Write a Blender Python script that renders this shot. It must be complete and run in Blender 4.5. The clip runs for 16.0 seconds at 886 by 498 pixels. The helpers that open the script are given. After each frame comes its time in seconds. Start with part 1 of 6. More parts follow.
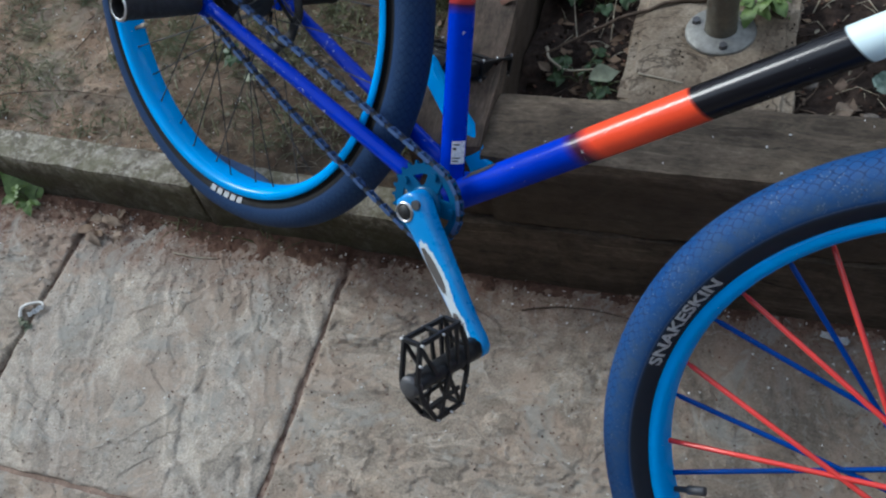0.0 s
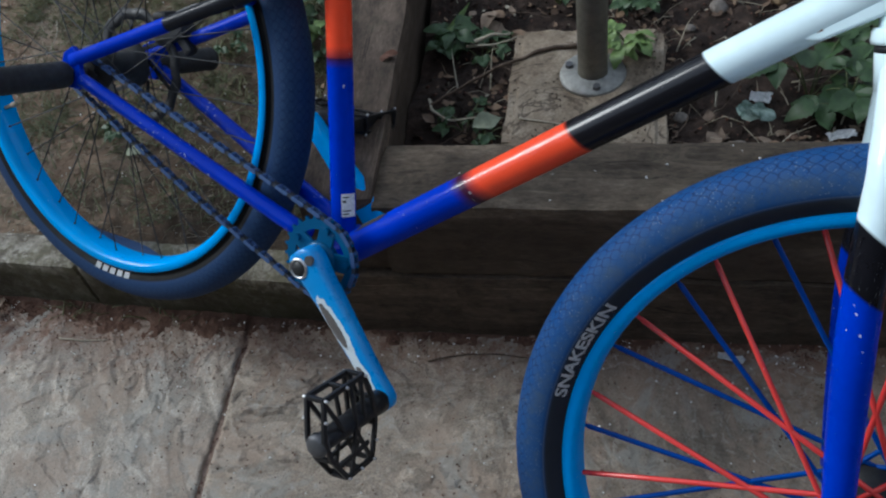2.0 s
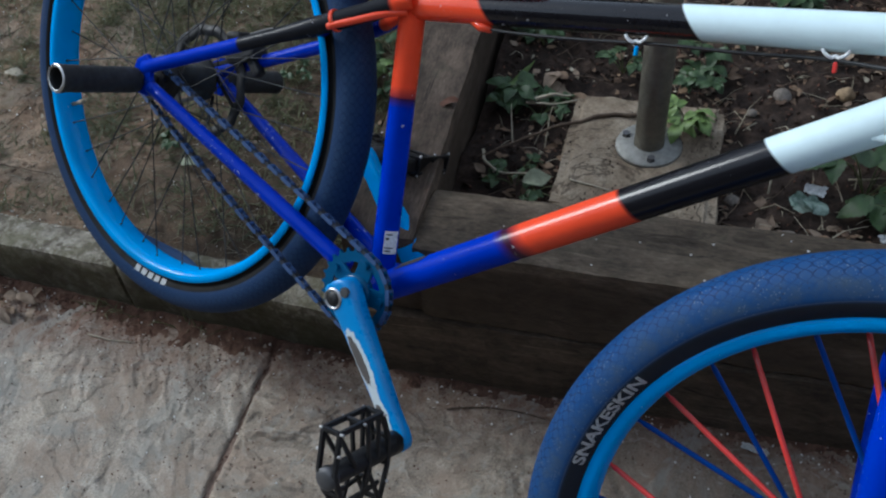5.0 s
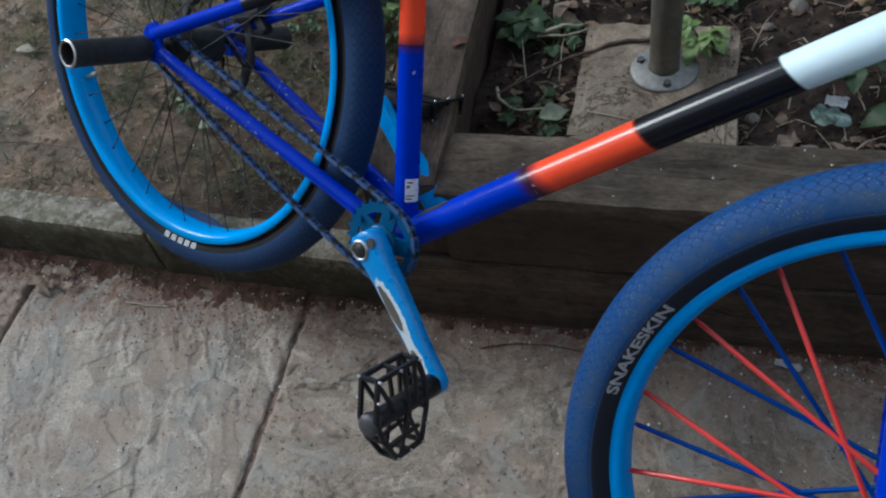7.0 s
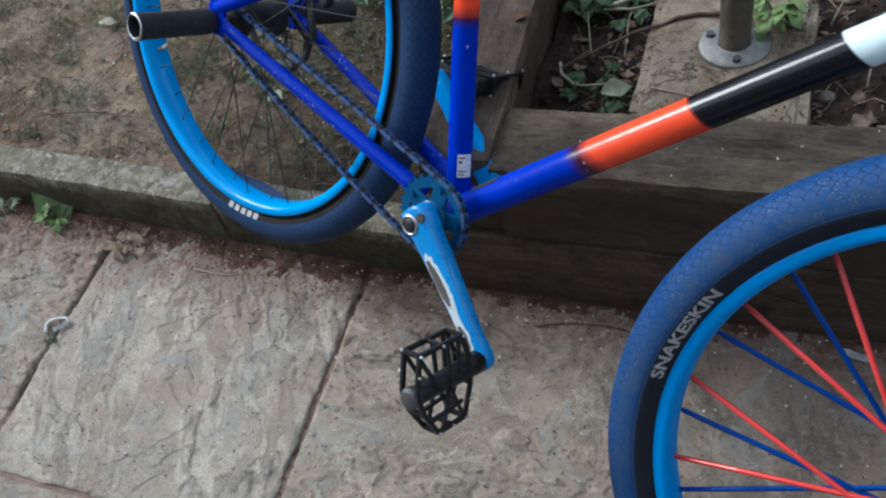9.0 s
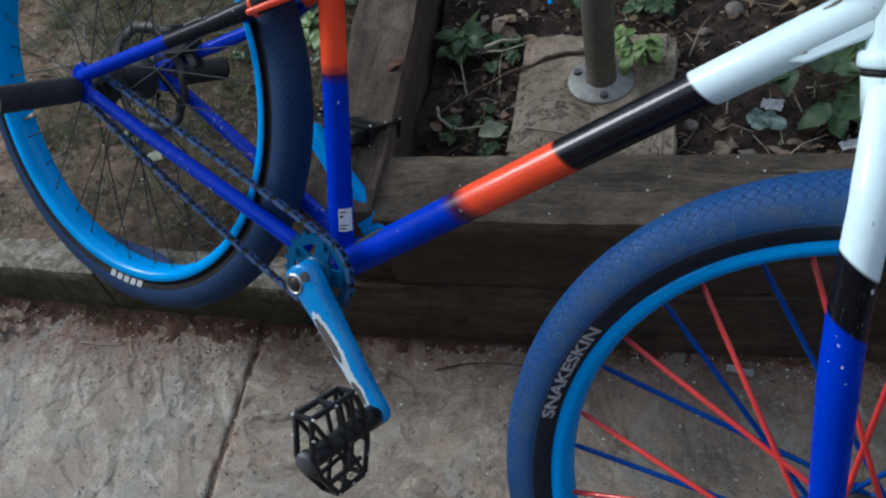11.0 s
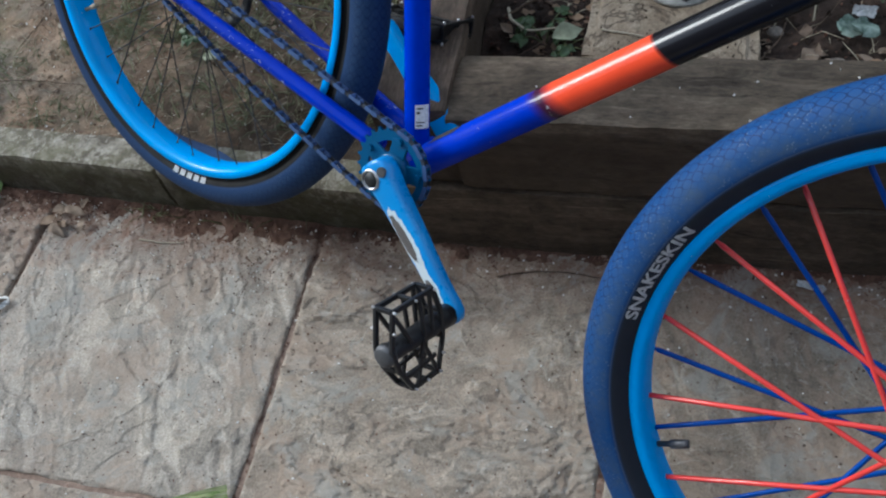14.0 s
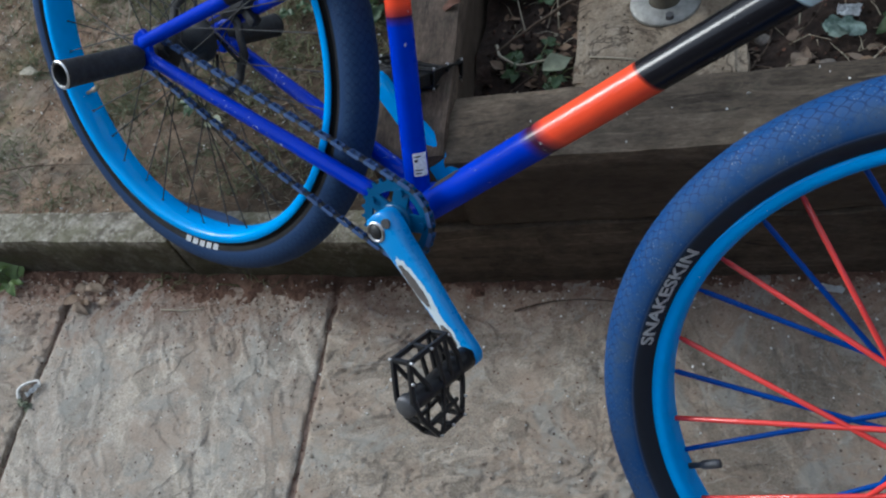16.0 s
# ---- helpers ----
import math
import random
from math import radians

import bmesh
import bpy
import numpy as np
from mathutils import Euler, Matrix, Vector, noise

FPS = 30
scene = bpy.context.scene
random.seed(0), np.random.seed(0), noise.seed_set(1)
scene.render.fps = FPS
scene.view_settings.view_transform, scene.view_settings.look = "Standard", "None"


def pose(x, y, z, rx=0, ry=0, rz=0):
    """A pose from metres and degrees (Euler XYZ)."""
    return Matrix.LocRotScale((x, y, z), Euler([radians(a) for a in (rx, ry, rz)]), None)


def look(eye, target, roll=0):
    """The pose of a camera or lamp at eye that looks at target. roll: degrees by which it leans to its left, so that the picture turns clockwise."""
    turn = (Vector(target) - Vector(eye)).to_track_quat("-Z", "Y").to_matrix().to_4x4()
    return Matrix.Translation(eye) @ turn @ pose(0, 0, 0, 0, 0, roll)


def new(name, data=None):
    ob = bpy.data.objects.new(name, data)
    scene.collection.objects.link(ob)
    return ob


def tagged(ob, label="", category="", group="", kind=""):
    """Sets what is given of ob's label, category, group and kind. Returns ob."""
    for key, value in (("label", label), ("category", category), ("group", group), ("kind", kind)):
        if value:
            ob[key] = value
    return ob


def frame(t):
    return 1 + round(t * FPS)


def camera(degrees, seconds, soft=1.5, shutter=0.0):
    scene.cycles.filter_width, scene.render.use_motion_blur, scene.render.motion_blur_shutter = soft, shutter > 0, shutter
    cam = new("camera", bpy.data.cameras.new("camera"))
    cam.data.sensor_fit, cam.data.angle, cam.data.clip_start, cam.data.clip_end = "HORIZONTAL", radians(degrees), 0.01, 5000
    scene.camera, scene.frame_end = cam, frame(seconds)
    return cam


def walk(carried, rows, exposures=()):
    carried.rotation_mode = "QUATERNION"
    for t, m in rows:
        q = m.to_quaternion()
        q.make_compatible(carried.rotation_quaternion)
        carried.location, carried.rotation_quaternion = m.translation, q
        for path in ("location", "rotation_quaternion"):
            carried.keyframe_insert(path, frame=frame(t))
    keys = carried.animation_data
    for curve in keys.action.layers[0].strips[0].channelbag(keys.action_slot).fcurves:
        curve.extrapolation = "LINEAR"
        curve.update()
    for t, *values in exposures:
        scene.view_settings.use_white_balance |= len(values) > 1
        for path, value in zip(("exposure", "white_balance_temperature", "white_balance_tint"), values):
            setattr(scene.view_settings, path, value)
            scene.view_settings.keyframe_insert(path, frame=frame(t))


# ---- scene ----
cam = camera(55.13, 16.0, soft=2.2)
ROWS = [
    (0, -0.0150, 0.0006, 1.0974, 34.81, 10.59, 15.62),
    (0.5, -0.0252, -0.0016, 1.0844, 33.35, 12.52, 19.03),
    (1, -0.0356, -0.0072, 1.0921, 38.05, 11.71, 19.71),
    (1.5, -0.0246, -0.0109, 1.0864, 39.03, 8.72, 11.44),
    (2, -0.0045, -0.0109, 1.0785, 38.06, 8.44, 7.74),
    (2.5, -0.0004, -0.0033, 1.0846, 38.61, 8.96, 8.10),
    (3, -0.0062, -0.0015, 1.0823, 38.39, 9.32, 8.55),
    (3.5, -0.0073, -0.0005, 1.0838, 40.48, 7.07, 8.98),
    (4, 0.0058, -0.0022, 1.0859, 43.36, 5.30, 10.11),
    (4.5, -0.0013, -0.0065, 1.0829, 43.05, 5.18, 13.43),
    (5, -0.0120, -0.0120, 1.0799, 42.09, 5.08, 15.12),
    (5.2, -0.0185, -0.0183, 1.0758, 40.37, 5.80, 16.48),
    (7.3, -0.0001, -0.0069, 1.0914, 37.60, 10.31, 12.77),
    (7.5, 0.0069, -0.0006, 1.0861, 37.72, 11.15, 13.98),
    (8, -0.0032, -0.0142, 1.0878, 37.56, 11.96, 16.65),
    (8.2, -0.0028, -0.0122, 1.0807, 37.46, 11.80, 17.31),
    (10.3, 0.0829, 0.0202, 1.0833, 36.01, 15.53, 15.46),
    (10.5, 0.0774, 0.0217, 1.0923, 36.77, 15.10, 14.53),
    (11, 0.0534, 0.0255, 1.0880, 37.46, 10.97, 9.79),
    (11.5, -0.0230, 0.0111, 1.0962, 39.68, 6.23, 7.89),
    (12, -0.0193, -0.0011, 1.0758, 38.33, 2.34, 4.85),
    (12.5, -0.0176, -0.0047, 1.0842, 35.52, 9.29, 8.39),
    (13, -0.0082, -0.0019, 1.0744, 34.04, 9.48, 9.28),
    (13.5, -0.0022, -0.0019, 1.0689, 32.09, 10.73, 10.39),
    (14, -0.0090, -0.0025, 1.0705, 32.94, 11.13, 12.19),
    (14.5, -0.0095, 0.0044, 1.0731, 33.43, 10.84, 11.17),
    (15, 0.0007, 0.0119, 1.0698, 32.75, 10.49, 8.76),
    (15.5, 0.0090, 0.0143, 1.0699, 31.80, 11.52, 7.09),
    (16, 0.0097, 0.0113, 1.0823, 33.86, 15.91, 7.85),
]
STOPS = ((0, 0.75), (0.5, 1.05), (1, 1.15), (1.5, 0.5), (2, 0.44), (2.5, 0.4), (3, 0.36), (3.5, 0.38), (4, 0.4), (4.5, 0.4), (5, 0.37), (7.5, 0.55), (8, 0.88), (10.5, 0.75), (11, 0.47), (11.5, 0.44), (12, 0.3), (12.5, 0.35), (13, 0.44), (13.5, 0.74), (14, 0.86), (14.5, 0.86), (15, 0.62), (15.5, 0.62), (16, 0.72))
EXPOSURES = [(t, e, 5960 + 190 * max(0.0, e - 0.2), 5.0) for t, e in STOPS]
walk(cam, [(t, pose(x, y, z, rx, ry, rz)) for t, x, y, z, rx, ry, rz in ROWS], EXPOSURES)

# ---------------------------------------------------------------- light: overcast sky, wide soft sun
SKY, SUN = 0.222, 1.55
world = bpy.data.worlds.new("overcast_sky")
scene.world = world
world.use_nodes = True
wn = world.node_tree
wn.nodes.clear()
sky = wn.nodes.new("ShaderNodeTexSky")
sky.sky_type, sky.sun_disc = "NISHITA", False
sky.sun_elevation, sky.sun_rotation = radians(32), radians(280)
sky.air_density, sky.dust_density = 1.0, 0.4
grey = wn.nodes.new("ShaderNodeHueSaturation")
grey.inputs["Saturation"].default_value = 0.45
back = wn.nodes.new("ShaderNodeBackground")
back.inputs["Strength"].default_value = SKY
wout = wn.nodes.new("ShaderNodeOutputWorld")
wn.links.new(sky.outputs[0], grey.inputs["Color"])
wn.links.new(grey.outputs[0], back.inputs["Color"])
wn.links.new(back.outputs[0], wout.inputs["Surface"])
sun_data = bpy.data.lights.new("sun", "SUN")
sun_data.energy, sun_data.angle, sun_data.color = SUN, radians(19), (1.0, 0.99, 0.975)
sun = new("sun", sun_data)
sun.matrix_world = look((-3.4, 0.6, 2.15), (0, 0, 0))

# ---------------------------------------------------------------- materials


class Mat:
    """A small builder of node materials."""

    def __init__(self, name, rough=0.6, metal=0.0, spec=0.5):
        self.m = bpy.data.materials.new(name)
        self.m.use_nodes = True
        self.t = self.m.node_tree
        self.b = self.t.nodes["Principled BSDF"]
        self.set("Roughness", rough), self.set("Metallic", metal), self.set("Specular IOR Level", spec)
        self.tc = self.n("ShaderNodeTexCoord")

    def n(self, kind, **values):
        node = self.t.nodes.new(kind)
        for k, v in values.items():
            node.inputs[k.replace("_", " ")].default_value = v
        return node

    def put(self, node, key, value):
        if isinstance(value, bpy.types.NodeSocket):
            self.t.links.new(value, node.inputs[key])
        else:
            node.inputs[key].default_value = value

    def set(self, key, value):
        self.put(self.b, key, value)

    def noise(self, scale, detail=6, rough=0.6, where="Object", stretch=None, dist=0.0):
        node = self.n("ShaderNodeTexNoise", Scale=scale, Detail=detail, Roughness=rough, Distortion=dist)
        src = self.tc.outputs[where]
        if stretch:
            mp = self.n("ShaderNodeMapping", Scale=stretch)
            self.t.links.new(src, mp.inputs["Vector"])
            src = mp.outputs[0]
        self.t.links.new(src, node.inputs["Vector"])
        return node.outputs["Fac"]

    def voronoi(self, scale, where="Object", feature="F1", out="Distance", stretch=None, random_=1.0):
        node = self.n("ShaderNodeTexVoronoi", Scale=scale)
        node.feature = feature
        node.inputs["Randomness"].default_value = random_
        src = self.tc.outputs[where]
        if stretch:
            mp = self.n("ShaderNodeMapping", Scale=stretch)
            self.t.links.new(src, mp.inputs["Vector"])
            src = mp.outputs[0]
        self.t.links.new(src, node.inputs["Vector"])
        return node.outputs[out]

    def ramp(self, fac, stops, mode="LINEAR"):
        node = self.n("ShaderNodeValToRGB")
        cr = node.color_ramp
        cr.interpolation = mode
        while len(cr.elements) < len(stops):
            cr.elements.new(0.5)
        for e, (p, c) in zip(cr.elements, stops):
            e.position = p
        for e, (p, c) in zip(cr.elements, stops):
            c = (c, c, c) if isinstance(c, (int, float)) else c
            e.position, e.color = p, (*c, 1)
        self.t.links.new(fac, node.inputs["Fac"])
        return node.outputs["Color"]

    def mix(self, fac, a, b, mode="MIX"):
        node = self.n("ShaderNodeMix")
        node.data_type, node.blend_type = "RGBA", mode
        for key, value in ((0, fac), (6, a), (7, b)):
            if isinstance(value, bpy.types.NodeSocket):
                self.t.links.new(value, node.inputs[key])
            elif key:
                node.inputs[key].default_value = (*value, 1)
            else:
                node.inputs[key].default_value = value
        return node.outputs[2]

    def math(self, op, a, b=0.0, c=0.0):
        node = self.n("ShaderNodeMath")
        node.operation = op
        for i, value in enumerate((a, b, c)):
            self.put(node, i, value)
        return node.outputs[0]

    def xyz(self, where="Object"):
        node = self.n("ShaderNodeSeparateXYZ")
        self.t.links.new(self.tc.outputs[where], node.inputs[0])
        return node.outputs

    def random(self):
        return self.n("ShaderNodeObjectInfo").outputs["Random"]

    def island(self):
        return self.n("ShaderNodeNewGeometry").outputs["Random Per Island"]

    def bump(self, height, strength=0.3, dist=0.002, under=None):
        node = self.n("ShaderNodeBump", Strength=strength, Distance=dist)
        self.t.links.new(height, node.inputs["Height"])
        if under is not None:
            self.t.links.new(under, node.inputs["Normal"])
        self.set("Normal", node.outputs[0])
        return node.outputs[0]


BLUE, SKYBLUE, ORANGE, WHITE, BLACK = (0.0, 0.034, 0.50), (0.0, 0.34, 0.87), (0.97, 0.088, 0.032), (0.79, 0.965, 1.0), (0.007, 0.007, 0.010)


def paint(name, stops, rough=0.28, chips=0.5, chip_colour=(0.5, 0.5, 0.52), gloss=1.0, scratched=None, peel=0.06):
    """Sprayed paint in bands along a tube: stops of (how far along, colour), with fine chips, and scratches between two shares of its length."""
    m = Mat(name, rough * 1.6, 0.0, 0.05)
    m.set("Coat Weight", gloss), m.set("Coat Roughness", rough * 0.4), m.set("Coat IOR", 1.5)
    u = m.xyz("UV")[0]
    if len(stops) > 1:
        col = m.ramp(u, stops)
        m.set("Coat Weight", m.ramp(u, [(p, gloss * (0.15 if c == BLUE else 1.0)) for p, c in stops]))  # the blue was sprayed thinner and dried duller
    else:
        col = m.mix(0.0, stops[0][1], stops[0][1])
    cloud = m.ramp(m.noise(14, 4), [(0.3, 0.82), (0.75, 1.0)])
    col = m.mix(1.0, col, cloud, "MULTIPLY")
    chip = m.ramp(m.noise(170, 3, 0.7), [(0.735 - 0.05 * chips, 0), (0.755 - 0.05 * chips, 1)])
    chip = m.mix(1.0, chip, m.ramp(m.noise(9, 2), [(0.45, 0), (0.6, 1)]), "MULTIPLY")
    col = m.mix(chip, col, chip_colour)
    nick = m.mix(1.0, m.ramp(m.math("ADD", m.voronoi(46), m.math("MULTIPLY", m.noise(130, 5, 0.7), 0.55)), [(0.335, 1), (0.355, 0)]), m.ramp(m.noise(17, 2), [(0.585 - 0.06 * chips, 0), (0.605 - 0.06 * chips, 1)]), "MULTIPLY")
    col = m.mix(nick, col, chip_colour)
    if scratched:
        a, b = scratched
        band = m.ramp(u, [(a, 0), (a + 0.02, 1), (b - 0.02, 1), (b, 0)])
        line = m.ramp(m.noise(1.0, 4, 0.7, "UV", (16, 95, 1)), [(0.655, 0), (0.69, 0.85)])
        col = m.mix(m.mix(1.0, line, band, "MULTIPLY"), col, (0.42, 0.44, 0.46))
    m.set("Base Color", col)
    m.set("Roughness", m.ramp(m.noise(60, 5), [(0.3, rough * 1.3), (0.8, rough * 2.2)]))
    m.bump(m.noise(420, 3), peel, 0.0006)
    return m.m


def rough_mat(name, stops, scale, rough=0.85, bump=0.5, dist=0.003, fine=300, stretch=None, spec=0.3):
    """An earthy or worn surface: colours from noise at two scales, relief from both."""
    m = Mat(name, rough, 0, spec)
    a, b = m.noise(scale, 8, 0.65, stretch=stretch), m.noise(fine, 4, 0.7, stretch=stretch)
    col = m.ramp(a, stops)
    col = m.mix(1.0, col, m.ramp(b, [(0.25, 0.6), (0.75, 1.25)]), "MULTIPLY")
    m.set("Base Color", col)
    n1 = m.bump(a, bump, dist)
    m.bump(b, bump * 0.7, dist * 0.4, n1)
    return m


def slab_material():
    m = Mat("riven_paving", 0.8, 0, 0.3)
    big, mid, fine = m.noise(4.5, 5, 0.6, dist=0.8), m.noise(34, 8, 0.7), m.noise(330, 4, 0.7)
    col = m.ramp(big, [(0.30, (0.2523, 0.2245, 0.1914)), (0.5, (0.3132, 0.2801, 0.2393)), (0.70, (0.3654, 0.3219, 0.2653))])
    col = m.mix(1.0, col, m.ramp(mid, [(0.28, 0.66), (0.5, 1.0), (0.75, 1.3)]), "MULTIPLY")
    col = m.mix(1.0, col, m.ramp(fine, [(0.27, 0.56), (0.73, 1.46)]), "MULTIPLY")
    layer = m.n("ShaderNodeAttribute")
    layer.attribute_name = "layer"
    col = m.mix(1.0, col, m.ramp(layer.outputs["Fac"], [(0.0, (0.80, 0.79, 0.77)), (0.5, (1.0, 0.98, 0.96)), (1.0, (1.16, 1.16, 1.15))]), "MULTIPLY")
    own = m.n("ShaderNodeAttribute")
    own.attribute_name = "stone"
    col = m.mix(1.0, col, m.ramp(own.outputs["Fac"], [(0.0, (0.58, 0.55, 0.52)), (0.5, (0.86, 0.815, 0.77)), (1.0, (1.0, 1.0, 1.0))]), "MULTIPLY")
    tan = m.ramp(m.noise(8, 7, 0.68, dist=0.9), [(0.47, 0.0), (0.60, 0.65)])
    col = m.mix(tan, col, (0.3001, 0.2279, 0.1723))
    # riven flakes: levels of a wandering noise, edge shade painted as thin dark lines
    k = m.math("MULTIPLY", m.noise(5.0, 5, 0.50, stretch=(1.0, 1.25, 1), dist=0.4), 9.0)
    frac = m.math("FRACT", k)
    steps = m.math("ADD", m.math("FLOOR", k), m.ramp(frac, [(0.70, 0.0), (1.0, 1.0)]))
    line = m.mix(1.0, m.ramp(frac, [(0.80, 0), (0.93, 0.10), (1.0, 0)]), m.ramp(m.noise(16, 3), [(0.40, 0), (0.56, 1)]), "MULTIPLY")
    col = m.mix(line, col, (0.1131, 0.0914, 0.0696))
    # pale line: the lit side of each flake edge, put into the colour
    hi = m.mix(1.0, m.ramp(frac, [(0.0, 0.75), (0.10, 0.0)]), m.ramp(m.noise(13, 3), [(0.45, 0), (0.6, 1)]), "MULTIPLY")
    col = m.mix(hi, col, (0.3654, 0.3393, 0.2958))
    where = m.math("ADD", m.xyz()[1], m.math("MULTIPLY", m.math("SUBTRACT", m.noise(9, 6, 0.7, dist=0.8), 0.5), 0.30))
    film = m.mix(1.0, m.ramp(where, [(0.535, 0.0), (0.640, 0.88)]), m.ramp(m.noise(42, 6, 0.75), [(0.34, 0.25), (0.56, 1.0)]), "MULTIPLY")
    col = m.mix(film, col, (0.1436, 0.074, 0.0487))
    grey = m.ramp(m.noise(9, 6, 0.7, dist=1.2), [(0.52, 0), (0.62, 0.7)])
    col = m.mix(grey, col, (0.2653, 0.2566, 0.2279))
    flour = m.ramp(m.noise(62, 7, 0.75, dist=0.8), [(0.57, 0.0), (0.66, 0.6)])
    col = m.mix(flour, col, (0.3741, 0.3523, 0.3132))
    dots = m.ramp(m.math("ADD", m.voronoi(75), m.math("MULTIPLY", m.noise(260, 3), 0.12)), [(0.18, 1), (0.215, 0)])
    dots = m.mix(1.0, dots, m.ramp(m.noise(8, 4), [(0.50, 0), (0.62, 1)]), "MULTIPLY")
    col = m.mix(dots, col, (0.062, 0.042, 0.030))
    col = m.mix(1.0, col, (1.10, 1.09, 1.075), "MULTIPLY")
    m.set("Base Color", col)
    m.set("Roughness", m.ramp(mid, [(0.3, 0.9), (0.8, 0.65)]))
    n1 = m.bump(mid, 0.5, 0.003, m.bump(steps, 0.9, 0.0026))
    n2 = m.bump(m.noise(95, 6, 0.75), 0.75, 0.0032, n1)
    m.bump(fine, 0.65, 0.0015, n2)
    return m.m


def wood_material(name, dark, light, rough=0.85, bleached=None):
    """Weathered timber with its grain along the object's x axis, blotched by damp and lichen."""
    m = Mat(name, rough, 0, 0.25)
    grain = m.noise(46, 9, 0.75, stretch=(0.10, 1, 1), dist=0.9)
    blot, big = m.noise(20, 8, 0.72, stretch=(0.6, 1, 1), dist=0.5), m.noise(5, 5, 0.65, stretch=(0.5, 1, 1))
    fine = m.noise(280, 5, 0.75, stretch=(0.3, 1, 1))
    col = m.ramp(m.math("ADD", m.math("MULTIPLY", grain, 0.6), m.math("MULTIPLY", m.noise(30, 8, 0.75), 0.4)), [(0.36, dark), (0.62, light)])
    col = m.mix(0.9, col, m.ramp(blot, [(0.32, 0.38), (0.52, 1.0), (0.72, 1.55)]), "MULTIPLY")
    col = m.mix(0.85, col, m.ramp(big, [(0.33, 0.45), (0.5, 1.0), (0.67, 1.38)]), "MULTIPLY")
    col = m.mix(1.0, col, m.ramp(fine, [(0.3, 0.6), (0.7, 1.35)]), "MULTIPLY")
    crack = m.ramp(m.noise(17, 3, 0.6, stretch=(0.05, 1, 1), dist=1.3), [(0.492, 0), (0.499, 0.8), (0.501, 0.8), (0.508, 0)])
    crack = m.mix(1.0, crack, m.ramp(m.noise(7, 3), [(0.5, 0), (0.58, 1)]), "MULTIPLY")
    col = m.mix(crack, col, (0.0104, 0.0078, 0.0061))
    moss = m.ramp(m.noise(19, 7, 0.75), [(0.56, 0), (0.68, 0.55)])
    col = m.mix(moss, col, (0.087, 0.0766, 0.0522))
    splinter = m.mix(1.0, m.ramp(m.noise(60, 6, 0.75, stretch=(0.06, 1, 1), dist=0.6), [(0.60, 0), (0.64, 0.7)]), m.ramp(m.noise(9, 4), [(0.46, 0), (0.6, 1)]), "MULTIPLY")
    col = m.mix(splinter, col, tuple(c * 1.7 for c in light))
    if bleached:  # worn pale top and arris; the face's shade is painted dark below
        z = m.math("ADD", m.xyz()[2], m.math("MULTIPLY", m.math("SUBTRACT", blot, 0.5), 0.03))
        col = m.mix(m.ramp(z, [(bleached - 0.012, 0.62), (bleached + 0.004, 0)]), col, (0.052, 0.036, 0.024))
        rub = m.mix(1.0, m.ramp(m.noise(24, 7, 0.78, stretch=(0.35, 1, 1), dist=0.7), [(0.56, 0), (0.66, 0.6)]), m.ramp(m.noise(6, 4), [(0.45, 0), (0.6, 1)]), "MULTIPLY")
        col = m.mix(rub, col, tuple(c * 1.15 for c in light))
    m.set("Base Color", col)
    n1 = m.bump(grain, 0.5, 0.003)
    n2 = m.bump(blot, 0.4, 0.004, n1)
    m.bump(fine, 0.6, 0.002, n2)
    return m.m


def kerb_material():
    m = Mat("kerb_concrete", 0.9, 0, 0.25)
    a, b = m.noise(30, 8, 0.72), m.noise(170, 6, 0.75)
    col = m.ramp(a, [(0.3, (0.1131, 0.0974, 0.0731)), (0.44, (0.255, 0.227, 0.178)), (0.64, (0.455, 0.412, 0.340))])
    col = m.mix(1.0, col, m.ramp(b, [(0.3, 0.5), (0.7, 1.35)]), "MULTIPLY")
    pit = m.ramp(m.noise(40, 5, 0.65, dist=0.6), [(0.47, 0), (0.55, 0.85)])
    col = m.mix(pit, col, (0.118, 0.098, 0.074))
    pale = m.ramp(m.noise(75, 5, 0.7), [(0.53, 0), (0.60, 0.85)])
    col = m.mix(pale, col, (0.455, 0.415, 0.345))
    tint = m.ramp(m.noise(13, 7, 0.75), [(0.42, 0), (0.58, 0.72)])
    col = m.mix(tint, col, (0.1653, 0.1522, 0.0914))
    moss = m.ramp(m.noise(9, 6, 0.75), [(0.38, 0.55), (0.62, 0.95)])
    # the face turns dark brown and green below the top arris
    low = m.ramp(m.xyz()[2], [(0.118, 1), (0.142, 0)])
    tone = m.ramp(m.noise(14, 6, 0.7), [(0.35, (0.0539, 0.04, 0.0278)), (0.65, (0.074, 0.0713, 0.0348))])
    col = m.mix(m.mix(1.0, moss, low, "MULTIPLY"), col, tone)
    m.set("Base Color", col)
    n1 = m.bump(a, 0.8, 0.006)
    n2 = m.bump(pit, -0.6, 0.003, n1)
    m.bump(b, 0.9, 0.004, n2)
    return m.m


